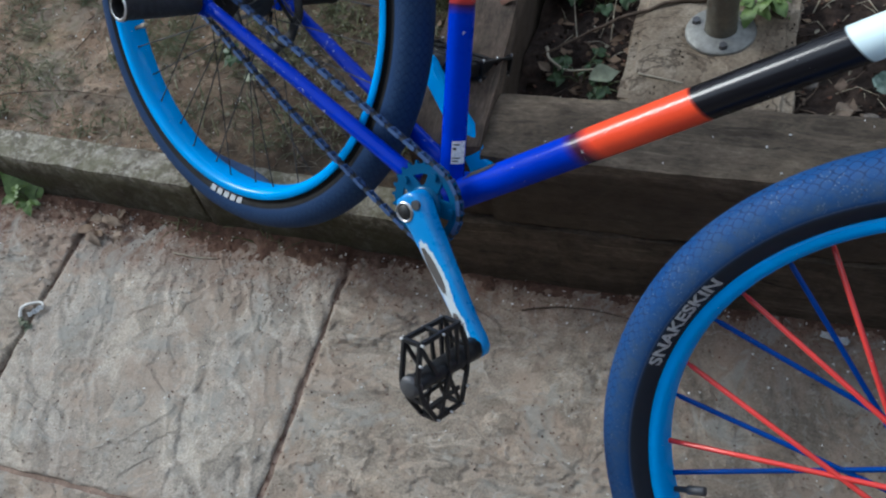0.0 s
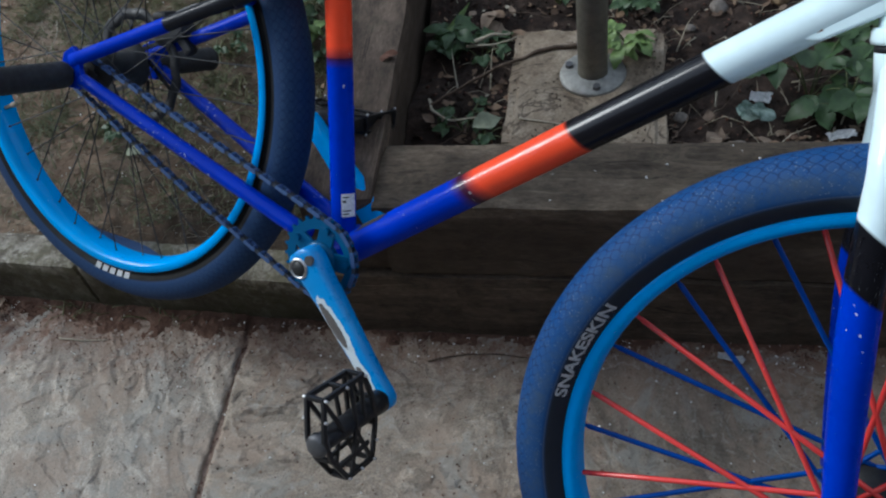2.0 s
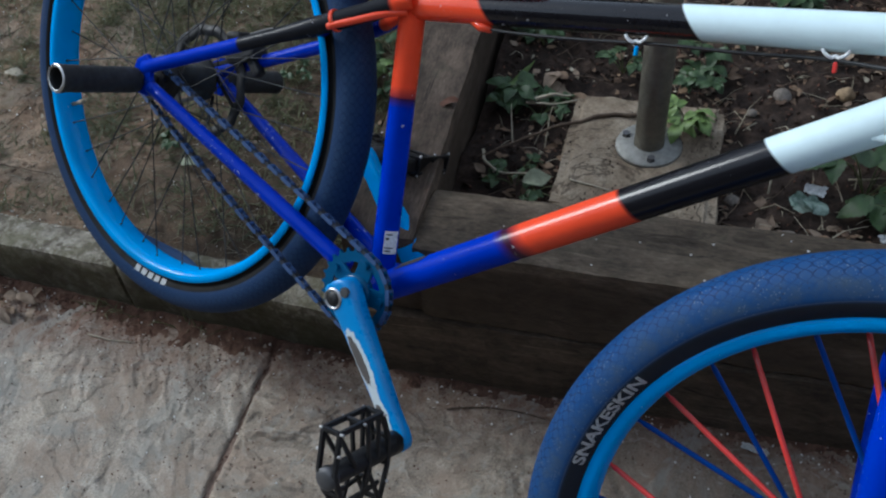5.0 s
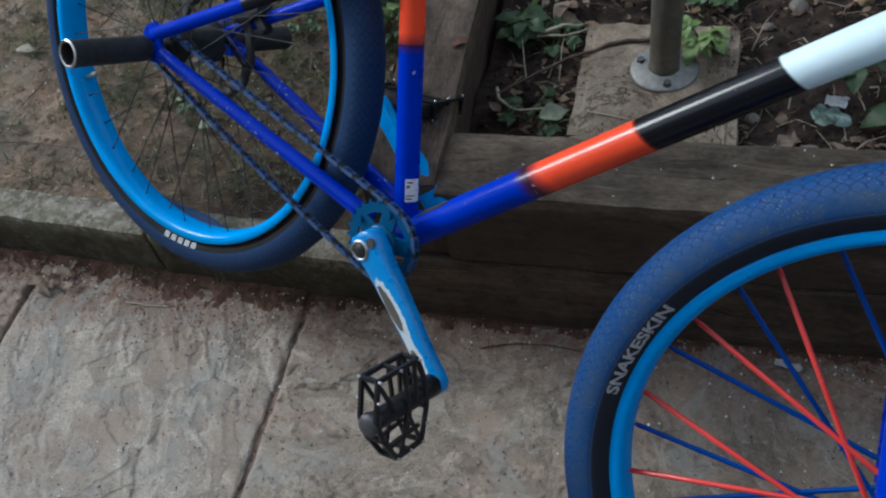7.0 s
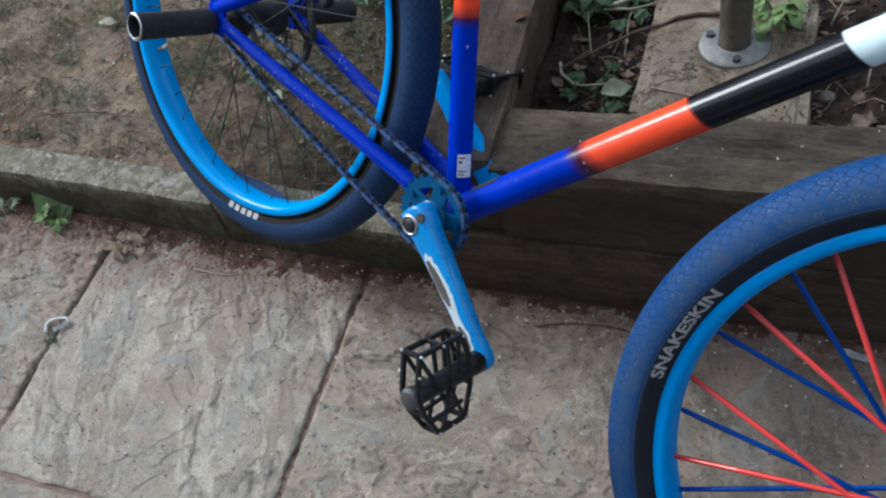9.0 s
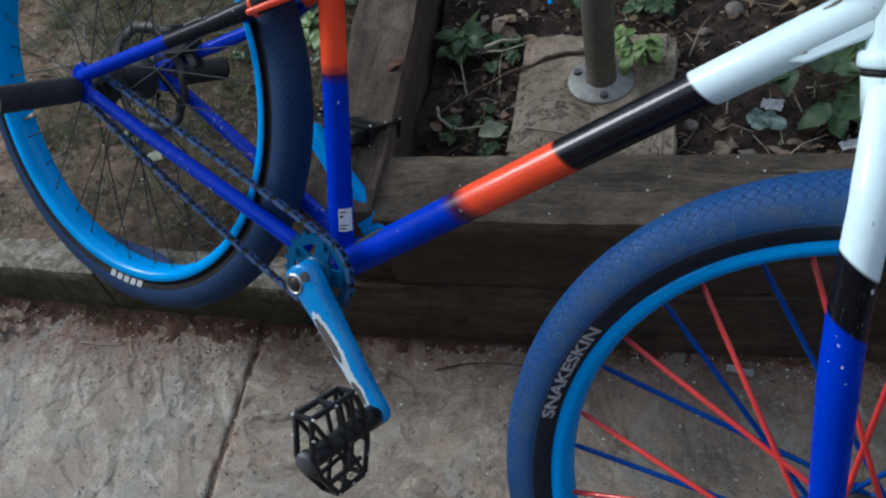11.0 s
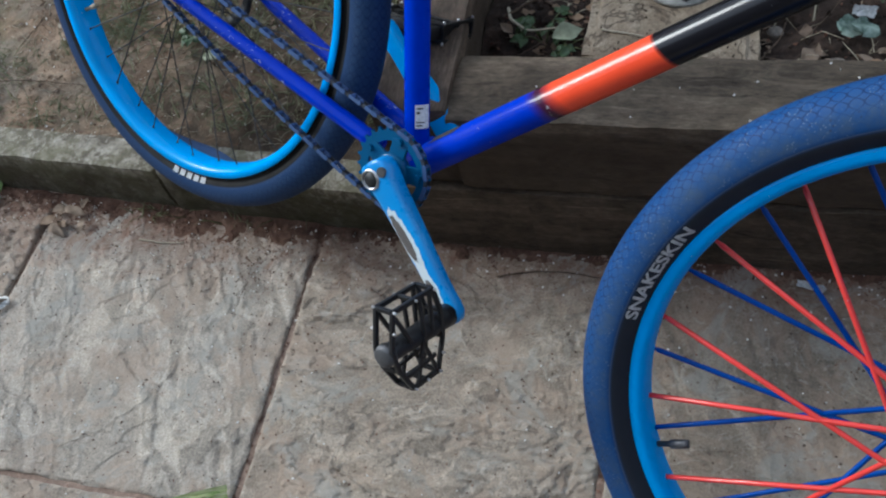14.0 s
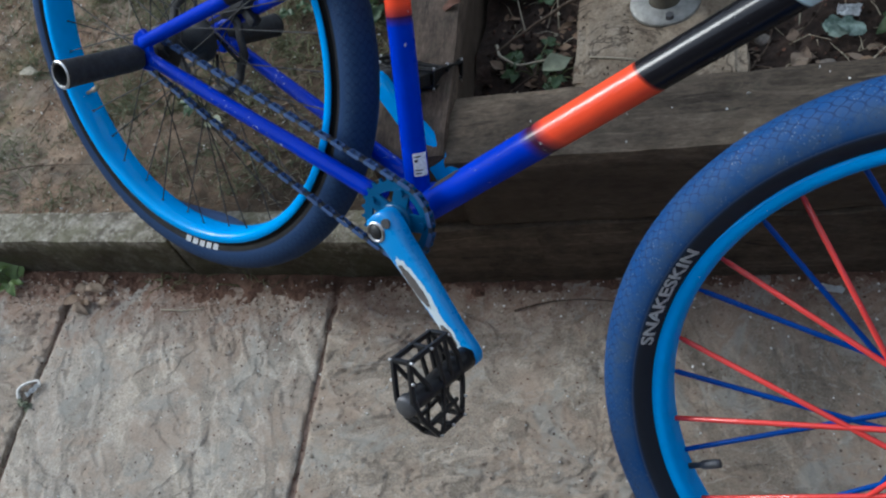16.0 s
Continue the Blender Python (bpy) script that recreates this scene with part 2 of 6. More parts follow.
def stone_material():
    """Pale sandstone with brown stains, dirt and hairline cracks."""
    m = Mat("sandstone_slab", 0.85, 0, 0.25)
    a, b = m.noise(15, 8, 0.68), m.noise(230, 5, 0.72)
    col = m.ramp(a, [(0.34, (0.135, 0.100, 0.068)), (0.5, (0.222, 0.174, 0.124)), (0.66, (0.305, 0.252, 0.188))])
    stain = m.ramp(m.noise(26, 6, 0.75, dist=1.2), [(0.54, 0), (0.64, 0.7)])
    col = m.mix(stain, col, (0.095, 0.066, 0.043))
    k = m.noise(5.5, 5, 0.6, dist=1.4)
    crack = m.ramp(k, [(0.485, 0), (0.497, 0.75), (0.503, 0.75), (0.515, 0)])
    crack = m.mix(1.0, crack, m.ramp(m.noise(9, 3), [(0.44, 0), (0.56, 1)]), "MULTIPLY")
    col = m.mix(crack, col, (0.045, 0.032, 0.022))
    col = m.mix(1.0, col, m.ramp(b, [(0.25, 0.55), (0.75, 1.35)]), "MULTIPLY")
    m.set("Base Color", col)
    n1 = m.bump(a, 0.6, 0.004)
    n2 = m.bump(crack, -0.5, 0.002, n1)
    m.bump(b, 0.5, 0.0018, n2)
    return m.m


def soil_material():
    """Trodden soil: bare brown earth, dusty grey patches, mossy green ones and fine rubbish."""
    m = Mat("garden_soil", 0.95, 0, 0.2)
    big, mid, fine = m.noise(5, 6, 0.65), m.noise(34, 8, 0.7), m.noise(230, 5, 0.75)
    col = m.ramp(big, [(0.3, (0.187, 0.1131, 0.074)), (0.5, (0.2741, 0.1844, 0.1305)), (0.7, (0.348, 0.2653, 0.2018))])
    col = m.mix(1.0, col, m.ramp(mid, [(0.27, 0.40), (0.50, 0.93), (0.75, 1.44)]), "MULTIPLY")
    col = m.mix(1.0, col, m.ramp(fine, [(0.25, 0.5), (0.75, 1.4)]), "MULTIPLY")
    dusty = m.ramp(m.noise(7, 5, 0.6, dist=0.6), [(0.54, 0), (0.66, 0.6)])
    col = m.mix(dusty, col, (0.1958, 0.1696, 0.1436))
    back = m.math("MULTIPLY", m.math("SUBTRACT", m.xyz()[1], 1.05), 0.16)
    moss = m.ramp(m.math("ADD", m.noise(6.5, 8, 0.8, dist=0.5), back), [(0.53, 0), (0.66, 0.6)])
    col = m.mix(moss, col, (0.087, 0.0914, 0.0365))
    # darker browns towards the bed, with a ragged edge
    near_bed = m.ramp(m.math("ADD", m.math("MULTIPLY", m.math("ADD", m.xyz()[0], 1.5), 0.8), m.math("MULTIPLY", m.math("SUBTRACT", m.noise(5, 6, 0.75), 0.5), 1.1)), [(0.32, 0.0), (0.66, 0.9)])
    col = m.mix(near_bed, col, m.ramp(mid, [(0.35, (0.022, 0.0145, 0.0098)), (0.5, (0.054, 0.037, 0.025)), (0.68, (0.112, 0.083, 0.056))]))
    rust = m.ramp(m.noise(48, 6, 0.75, dist=1.0), [(0.58, 0), (0.66, 0.6)])
    col = m.mix(rust, col, (0.1479, 0.0766, 0.0452))
    col = m.mix(1.0, col, (0.965, 0.985, 0.94), "MULTIPLY")
    straw = m.ramp(m.noise(130, 5, 0.8, dist=1.5), [(0.58, 0), (0.65, 0.9)])
    straw = m.mix(1.0, straw, m.ramp(m.noise(10, 4), [(0.42, 0), (0.6, 1)]), "MULTIPLY")
    col = m.mix(straw, col, (0.348, 0.2958, 0.2175))
    m.set("Base Color", col)
    n1 = m.bump(mid, 0.9, 0.007)
    m.bump(fine, 0.8, 0.003, n1)
    return m.m


def rubber_material(name, tread, half, black_from, dusty=1.0):
    """Coloured tread over a black sidewall: v runs across the tyre in metres from the crown, u round it."""
    m = Mat(name, 0.6, 0, 0.15)
    uv = m.xyz("UV")
    v = m.math("DIVIDE", m.math("ABSOLUTE", uv[1]), half)
    dust = m.noise(38, 6, 0.7)
    col = m.mix(m.ramp(dust, [(0.4, 0.0), (0.8, 0.4 * dusty)]), tread, (0.054, 0.09, 0.153))
    scuff = m.ramp(m.noise(11, 6, 0.75), [(0.36, 0.22 * dusty), (0.62, 0.80 * dusty)])
    scuff = m.mix(1.0, scuff, m.ramp(m.noise(75, 6, 0.75), [(0.34, 0.45), (0.62, 1.2)]), "MULTIPLY")
    worn = m.ramp(v, [(0.12, 0.30), (0.36, 0.60), (0.44, 1.0), (0.60, 1.0), (0.665, 0.12)])
    col = m.mix(m.mix(1.0, scuff, worn, "MULTIPLY"), col, (0.043, 0.073, 0.124))
    specks = m.ramp(m.voronoi(150), [(0.10, 1), (0.16, 0)])
    specks = m.mix(1.0, specks, worn, "MULTIPLY")
    col = m.mix(m.mix(1.0, specks, m.ramp(m.noise(25, 2), [(0.5, 0), (0.6, 0.7)]), "MULTIPLY"), col, (0.027, 0.0315, 0.054))
    grit = m.mix(1.0, m.ramp(m.voronoi(330), [(0.14, 1), (0.22, 0)]), m.ramp(m.noise(30, 4, 0.7), [(0.44, 0), (0.58, 0.7 * dusty)]), "MULTIPLY")
    col = m.mix(grit, col, (0.18, 0.2115, 0.243))
    # snake scales: two sets of slanting, bowed grooves that cross
    bow = m.math("MULTIPLY", m.math("SINE", m.math("MULTIPLY", uv[1], 620.0)), 0.35)
    a1 = m.math("ADD", m.math("ADD", m.math("MULTIPLY", uv[0], 262.0), m.math("MULTIPLY", uv[1], 310.0)), bow)
    a2 = m.math("SUBTRACT", m.math("SUBTRACT", m.math("MULTIPLY", uv[0], 262.0), m.math("MULTIPLY", uv[1], 310.0)), bow)
    cut = m.ramp(m.math("MINIMUM", m.math("ABSOLUTE", m.math("SINE", a1)), m.math("ABSOLUTE", m.math("SINE", a2))), [(0.06, 0.0), (0.26, 1.0)])
    zone = m.ramp(v, [(0.30, 1), (0.38, 0.45), (0.50, 0.10)] if dusty > 0.5 else [(0.58, 1), (0.70, 0)])
    groove = m.math("MULTIPLY", m.math("SUBTRACT", 1.0, cut), zone)
    col = m.mix(m.math("MULTIPLY", groove, 0.82 if dusty > 0.5 else 0.6), col, (0.0036, 0.0108, 0.054))
    col = m.mix(m.ramp(v, [(black_from - 0.035, 0), (black_from - 0.018, 0.4 if dusty > 0.5 else 0.0), (black_from - 0.008, 0)]), col, (0.198, 0.216, 0.252))
    side = m.ramp(v, [(black_from - 0.075, 0), (black_from - 0.03, 0.35), (black_from + 0.012, 1)] if dusty > 0.5 else [(black_from - 0.012, 0), (black_from + 0.012, 1)])
    if dusty < 0.5:  # blue runs all the way down the far sidewall, sky light mixed into its colour
        side = m.math("MULTIPLY", side, m.math("LESS_THAN", uv[1], 0.0))
        col = m.mix(m.math("MULTIPLY", m.ramp(v, [(0.55, 0), (0.7, 0.8)]), m.math("GREATER_THAN", uv[1], 0.0)), col, (0.060, 0.108, 0.225))
    black = m.mix(m.ramp(dust, [(0.4, 0), (0.8, 0.25)]), (0.0190, 0.0235, 0.0330) if dusty > 0.5 else (0.0054, 0.0054, 0.0054), (0.027, 0.0279, 0.0288) if dusty > 0.5 else (0.0108, 0.0108, 0.0099))
    m.set("Base Color", m.mix(side, col, black))
    n1 = m.bump(groove, -1.0, 0.003)
    m.bump(m.noise(260, 4), 0.25, 0.0008, n1)
    m.set("Roughness", m.ramp(dust, [(0.3, 0.5), (0.8, 0.85)]))
    return m.m


def metal_material(name, colour, rough, metal=1.0):
    m = Mat(name, rough, metal, 0.5)
    a = m.noise(35, 6, 0.7)
    m.set("Base Color", m.mix(m.ramp(a, [(0.4, 0), (0.8, 0.6)]), colour, tuple(c * 0.45 + 0.02 for c in colour)))
    m.set("Roughness", m.ramp(m.noise(120, 4), [(0.3, rough * 0.8), (0.8, min(1, rough * 1.6))]))
    m.bump(m.noise(300, 3), 0.12, 0.0006)
    return m.m


def leaf_material(name, a, b, rough=0.5):
    m = Mat(name, rough, 0, 0.4)
    t = m.ramp(m.island(), [(0, a), (1, b)])
    col = m.mix(1.0, t, m.ramp(m.noise(90, 4), [(0.3, 0.7), (0.7, 1.2)]), "MULTIPLY")
    m.set("Base Color", col)
    m.bump(m.noise(160, 3), 0.3, 0.001)
    return m.m


def crank_material():
    """Sky-blue paint with bare metal and pale primer where a shoe has rubbed; x runs along the arm."""
    m = Mat("worn_crank_paint", 0.3, 0, 0.5)
    p = m.xyz("Object")
    wob = m.math("MULTIPLY", m.math("SUBTRACT", m.noise(130, 5, 0.75), 0.5), 0.85)

    def spot(cx, cz, rx, rz):
        dx = m.math("DIVIDE", m.math("SUBTRACT", p[0], cx), rx)
        dz = m.math("DIVIDE", m.math("SUBTRACT", p[2], cz), rz)
        return m.math("SQRT", m.math("ADD", m.math("MULTIPLY", dx, dx), m.math("MULTIPLY", dz, dz)))

    near = m.math("ADD", m.math("MINIMUM", spot(0.079, 0.0000, 0.041, 0.0098), m.math("MINIMUM", spot(0.138, -0.0035, 0.024, 0.0080), spot(0.113, -0.0020, 0.02, 0.006))), wob)
    core = m.math("ADD", m.math("MINIMUM", spot(0.075, -0.0018, 0.030, 0.0066), spot(0.143, -0.0045, 0.015, 0.0052)), wob)
    tone = m.ramp(m.noise(18, 4), [(0.3, (0.006, 0.20, 0.55)), (0.7, (0.01, 0.27, 0.66))])
    col = m.mix(m.ramp(near, [(0.98, 1), (1.06, 0)]), tone, (0.55, 0.62, 0.66))
    bare = m.ramp(core, [(0.95, 1), (1.0, 0)])
    col = m.mix(bare, col, (0.10, 0.09, 0.085))
    m.set("Base Color", col)
    m.set("Roughness", m.ramp(m.noise(70, 4), [(0.3, 0.22), (0.8, 0.45)]))
    m.bump(m.noise(350, 3), 0.08, 0.0006)
    return m.m


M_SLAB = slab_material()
M_SAND = rough_mat("joint_sand", [(0.3, (0.135, 0.088, 0.066)), (0.7, (0.30, 0.21, 0.16))], 60).m
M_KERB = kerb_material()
M_DIRT = rough_mat("red_brown_dirt", [(0.28, (0.0478, 0.0261, 0.0174)), (0.5, (0.1087, 0.0574, 0.0383)), (0.75, (0.1827, 0.1175, 0.0827))], 42, 0.95, 0.9, 0.005, 260).m
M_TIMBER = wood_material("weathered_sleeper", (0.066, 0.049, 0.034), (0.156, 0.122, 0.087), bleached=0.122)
M_TIMBER_OLD = wood_material("damp_sleeper", (0.052, 0.0375, 0.0255), (0.128, 0.0945, 0.0650))
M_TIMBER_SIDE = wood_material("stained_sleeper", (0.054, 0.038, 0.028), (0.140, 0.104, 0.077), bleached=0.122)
M_RUST = rough_mat("rust_stain", [(0.3, (0.16, 0.06, 0.02)), (0.7, (0.38, 0.19, 0.08))], 160, 0.8, 0.2, 0.001).m
M_GRIME = rough_mat("dark_scratch", [(0.3, (0.05, 0.04, 0.035)), (0.7, (0.20, 0.17, 0.14))], 200, 0.7, 0.2, 0.001).m
M_SOIL = soil_material()
M_BED = rough_mat("damp_bed_soil", [(0.28, (0.0075, 0.0048, 0.0036)), (0.5, (0.027, 0.0165, 0.0115)), (0.75, (0.088, 0.058, 0.042))], 34, 0.95, 1.0, 0.008, 160).m
M_STONE = stone_material()
M_PEBBLE = rough_mat("pebble_stone", [(0.3, (0.0957, 0.0783, 0.0653)), (0.7, (0.2349, 0.2044, 0.174))], 40, 0.7, 0.3, 0.001, 200).m
M_RUSTSTONE = rough_mat("tan_stone", [(0.3, (0.20, 0.135, 0.075)), (0.7, (0.36, 0.26, 0.16))], 60, 0.7, 0.3, 0.001, 200).m
M_WALL = rough_mat("brown_render", [(0.3, (0.075, 0.062, 0.05)), (0.7, (0.12, 0.10, 0.08))], 5, 0.9, 0.4, 0.004, 120).m
M_STEEL = metal_material("galvanised_steel", (0.2958, 0.2915, 0.2697), 0.62, 0.8)
M_POLE = metal_material("brushed_steel_post", (0.27, 0.25, 0.205), 0.5)
M_BLACKMETAL = metal_material("black_anodised", (0.010, 0.0105, 0.012), 0.55, 0.1)
M_PEDAL = metal_material("black_pedal_alloy", (0.012, 0.012, 0.013), 0.42, 0.2)
M_BARE = metal_material("bare_alloy", (0.62, 0.62, 0.62), 0.3)
M_BOLT = metal_material("dark_bolt", (0.10, 0.10, 0.105), 0.5, 0.5)
M_CABLE = metal_material("black_cable_housing", (0.012, 0.012, 0.013), 0.4, 0.0)
M_GRIP = metal_material("black_rubber_sleeve", (0.015, 0.015, 0.016), 0.75, 0.0)
M_TYRE = rubber_material("blue_tyre_rubber", (0.0, 0.051, 0.190), 0.0748, 0.695)
M_TYRE_REAR = rubber_material("worn_blue_tyre_rubber", (0.0113, 0.0365, 0.1001), 0.0657, 0.75, 0.35)
M_RIM = paint("sky_blue_rim_paint", [(0, SKYBLUE)], 0.42, 0.2, gloss=0.35)
M_BLUE = paint("blue_frame_paint", [(0, BLUE)], 0.2, 1.8, (0.45, 0.5, 0.6), 0.30, peel=0.5)
M_WHITE = paint("white_frame_paint", [(0, WHITE)], 0.2, 0.7, (0.22, 0.15, 0.10), 0.7)
M_ORANGE = paint("orange_frame_paint", [(0, ORANGE)], 0.28, 0.2)
M_TEAL = paint("chainring_paint", [(0, (0.004, 0.085, 0.20))], 0.4, 0.9, (0.1, 0.1, 0.1), 0.4)
M_CHAIN = metal_material("blue_painted_chain_steel", (0.035, 0.085, 0.22), 0.5, 0.1)
M_REDSPOKE = paint("red_spoke_cover", [(0, (0.74, 0.052, 0.045))], 0.35, 0.1)
M_BLUESPOKE = paint("blue_spoke_cover", [(0, (0.0, 0.060, 0.33))], 0.4, 0.1, gloss=0.3)
M_LETTER = rough_mat("pale_tyre_print", [(0.3, (0.33, 0.345, 0.35)), (0.7, (0.53, 0.545, 0.55))], 200, 0.6, 0.05).m
M_CRANK = crank_material()
M_LEAF = leaf_material("green_leaf", (0.014, 0.036, 0.011), (0.044, 0.082, 0.025))
M_DUSTYLEAF = leaf_material("dusty_leaf", (0.1392, 0.1566, 0.0957), (0.2349, 0.2523, 0.174), 0.7)
M_DRYPALE = leaf_material("curled_tan_leaf", (0.110, 0.074, 0.050), (0.300, 0.222, 0.156), 0.75)
M_CHAIN_DARK = metal_material("oily_chain_steel", (0.030, 0.036, 0.050), 0.5, 0.3)
M_PALELEAF = leaf_material("pale_green_leaf", (0.085, 0.150, 0.036), (0.155, 0.225, 0.066))
M_GRASS = leaf_material("thin_grass_blade", (0.07, 0.09, 0.036), (0.205, 0.205, 0.108))
M_GRASS_DARK = leaf_material("dark_grass_blade", (0.0609, 0.074, 0.0244), (0.1827, 0.174, 0.0783))
M_STEM = leaf_material("green_stem", (0.0609, 0.087, 0.0305), (0.1044, 0.1131, 0.0435))
M_DRY = leaf_material("dry_leaf", (0.0653, 0.0365, 0.0226), (0.2175, 0.1436, 0.087), 0.75)
M_TWIG = rough_mat("twig_bark", [(0.3, (0.0435, 0.0287, 0.0209)), (0.7, (0.1392, 0.1001, 0.0696))], 50, 0.9, 0.5, 0.001).m
M_STRAW = leaf_material("bleached_straw", (0.2262, 0.1914, 0.1305), (0.4002, 0.3567, 0.2697), 0.7)
M_CRUMB = leaf_material("red_brown_crumbs", (0.0609, 0.0278, 0.0174), (0.174, 0.0827, 0.0539), 0.9)
M_FLECK = leaf_material("pale_flecks", (0.62, 0.59, 0.52), (0.85, 0.84, 0.80), 0.7)
M_LITTER = rough_mat("white_plastic_scrap", [(0.3, (0.72, 0.74, 0.75)), (0.7, (0.84, 0.86, 0.87))], 60, 0.45, 0.2, 0.001).m
M_GREYLEAF = rough_mat("frosted_grey_green_leaf", [(0.40, (0.075, 0.125, 0.095)), (0.62, (0.24, 0.31, 0.27))], 90, 0.55, 0.3, 0.001).m
M_STRIPE = rough_mat("striped_green_blade", [(0.38, (0.1218, 0.2262, 0.0435)), (0.46, (0.4524, 0.522, 0.2436)), (0.60, (0.5916, 0.609, 0.3915))], 260, 0.5, 0.2, 0.001, 300, (0.02, 1, 1)).m

# ---------------------------------------------------------------- mesh helpers


def mesh_of(name, verts, faces, uvs=None, smooth=True):
    me = bpy.data.meshes.new(name)
    me.from_pydata([tuple(v) for v in verts], [], faces)
    if uvs is not None:
        layer = me.uv_layers.new(name="UVMap")
        flat = [c for poly in me.polygons for li in poly.loop_indices for c in uvs[me.loops[li].vertex_index]]
        layer.data.foreach_set("uv", flat)
    if smooth:
        me.polygons.foreach_set("use_smooth", [True] * len(me.polygons))
    me.update()
    return me


def part(name, me, material, parent=None, label="", m=None):
    """Links a mesh as one object, under a thing or a part."""
    if isinstance(me, bmesh.types.BMesh):
        bm, me = me, bpy.data.meshes.new(name)
        bm.to_mesh(me)
        bm.free()
    if material and not me.materials:
        me.materials.append(material)
    ob = new(name, me)
    ob.parent = parent
    if m is not None:
        ob.matrix_basis = m
    return tagged(ob, label)


def lathe(profile, n, uv_round=1.0, closed=False, flat=False):
    """Turns (radius, y) points round the y axis. u runs round in metres, v along the profile in metres from its middle."""
    verts, uvs, faces, k = [], [], [], len(profile)
    run = [0.0]
    for a, b in zip(profile, profile[1:]):
        run.append(run[-1] + math.dist(a, b))
    mid = run[-1] / 2
    for i in range(n + 1):
        t = 2 * math.pi * i / n
        for (r, y), s in zip(profile, run):
            verts.append((r * math.cos(t), y, r * math.sin(t)))
            uvs.append((t * uv_round, s - mid))
    kk = k if closed else k - 1
    for i in range(n):
        for j in range(kk):
            a, b = i * k + j, i * k + (j + 1) % k
            faces.append((a, b, b + k, a + k))
    me = mesh_of("lathe", verts, faces, uvs, not flat)
    bm = bmesh.new()
    bm.from_mesh(me)
    bmesh.ops.remove_doubles(bm, verts=[v for v in bm.verts if abs(v.co.z) < 1e-6 and v.co.x > 0], dist=1e-6)
    bmesh.ops.recalc_face_normals(bm, faces=bm.faces)
    bm.to_mesh(me)
    bm.free()
    return me


def sweep(points, radii, n=16, caps=True, flat_z=1.0, slant=(0, 0, 0)):
    """A round tube through points, with u running from 0 to 1 along it; slant tilts the cuts of equal u."""
    slant = Vector(slant)
    pts = [Vector(p) for p in points]
    if isinstance(radii, (int, float)):
        radii = [radii] * len(pts)
    run = [0.0]
    for a, b in zip(pts, pts[1:]):
        run.append(run[-1] + (b - a).length)
    verts, uvs, faces = [], [], []
    side = None
    for i, p in enumerate(pts):
        d = (pts[min(i + 1, len(pts) - 1)] - pts[max(i - 1, 0)]).normalized()
        if side is None:
            side = d.cross(Vector((0.13, 1, 0.21))).normalized()
        side = (side - d * side.dot(d)).normalized()
        up = d.cross(side)
        for k in range(n):
            a = 2 * math.pi * k / n
            verts.append(p + (side * math.cos(a) + up * math.sin(a) * flat_z) * radii[i])
            uvs.append(((run[i] + slant.dot(verts[-1] - p)) / run[-1], k / n))
    for i in range(len(pts) - 1):
        for k in range(n):
            a, b = i * n + k, i * n + (k + 1) % n
            faces.append((a, b, b + n, a + n))
    if caps:
        faces.append(tuple(reversed(range(n))))
        faces.append(tuple(range((len(pts) - 1) * n, len(pts) * n)))
    return mesh_of("sweep", verts, faces, uvs)


def curve(points, steps=8):
    """A smooth line through the points."""
    p = [Vector(q) for q in points]
    p = [2 * p[0] - p[1], *p, 2 * p[-1] - p[-2]]
    out = []
    for i in range(1, len(p) - 2):
        for s in range(steps):
            t = s / steps
            a, b, c, d = p[i - 1], p[i], p[i + 1], p[i + 2]
            out.append(0.5 * ((2 * b) + (c - a) * t + (2 * a - 5 * b + 4 * c - d) * t * t + (3 * b - a - 3 * c + d) * t ** 3))
    return out + [p[-2]]


def add_box(bm, size, m=Matrix(), bevel=0.0):
    got = bmesh.ops.create_cube(bm, size=1, matrix=m @ Matrix.Diagonal((*size, 1)))
    if bevel:
        edges = list({e for v in got["verts"] for e in v.link_edges})
        bmesh.ops.bevel(bm, geom=edges, offset=bevel, segments=2, profile=0.6, affect="EDGES")


def fbm(x, y, z=0.0, octaves=4, scale=1.0):
    return noise.fractal(Vector((x * scale, y * scale, z)), 1.0, 2.0, octaves)


def sheet(xs, ys, height):
    """A ground sheet over a grid, with its height from a function."""
    verts = [(x, y, height(x, y)) for y in ys for x in xs]
    k = len(xs)
    faces = [(j * k + i, j * k + i + 1, (j + 1) * k + i + 1, (j + 1) * k + i) for j in range(len(ys) - 1) for i in range(k - 1)]
    return mesh_of("sheet", verts, faces)


def grade(a, b, fine_a, fine_b, fine, coarse):
    """Steps from a to b that are fine between fine_a and fine_b and widen outside."""
    out, x = [fine_a], fine_a
    while x < fine_b:
        x += fine
        out.append(x)
    s = fine
    while x < b:
        s = min(s * 1.35, coarse)
        x = min(b, x + s)
        out.append(x)
    x, s = fine_a, fine
    while x > a:
        s = min(s * 1.35, coarse)
        x = max(a, x - s)
        out.insert(0, x)
    return out


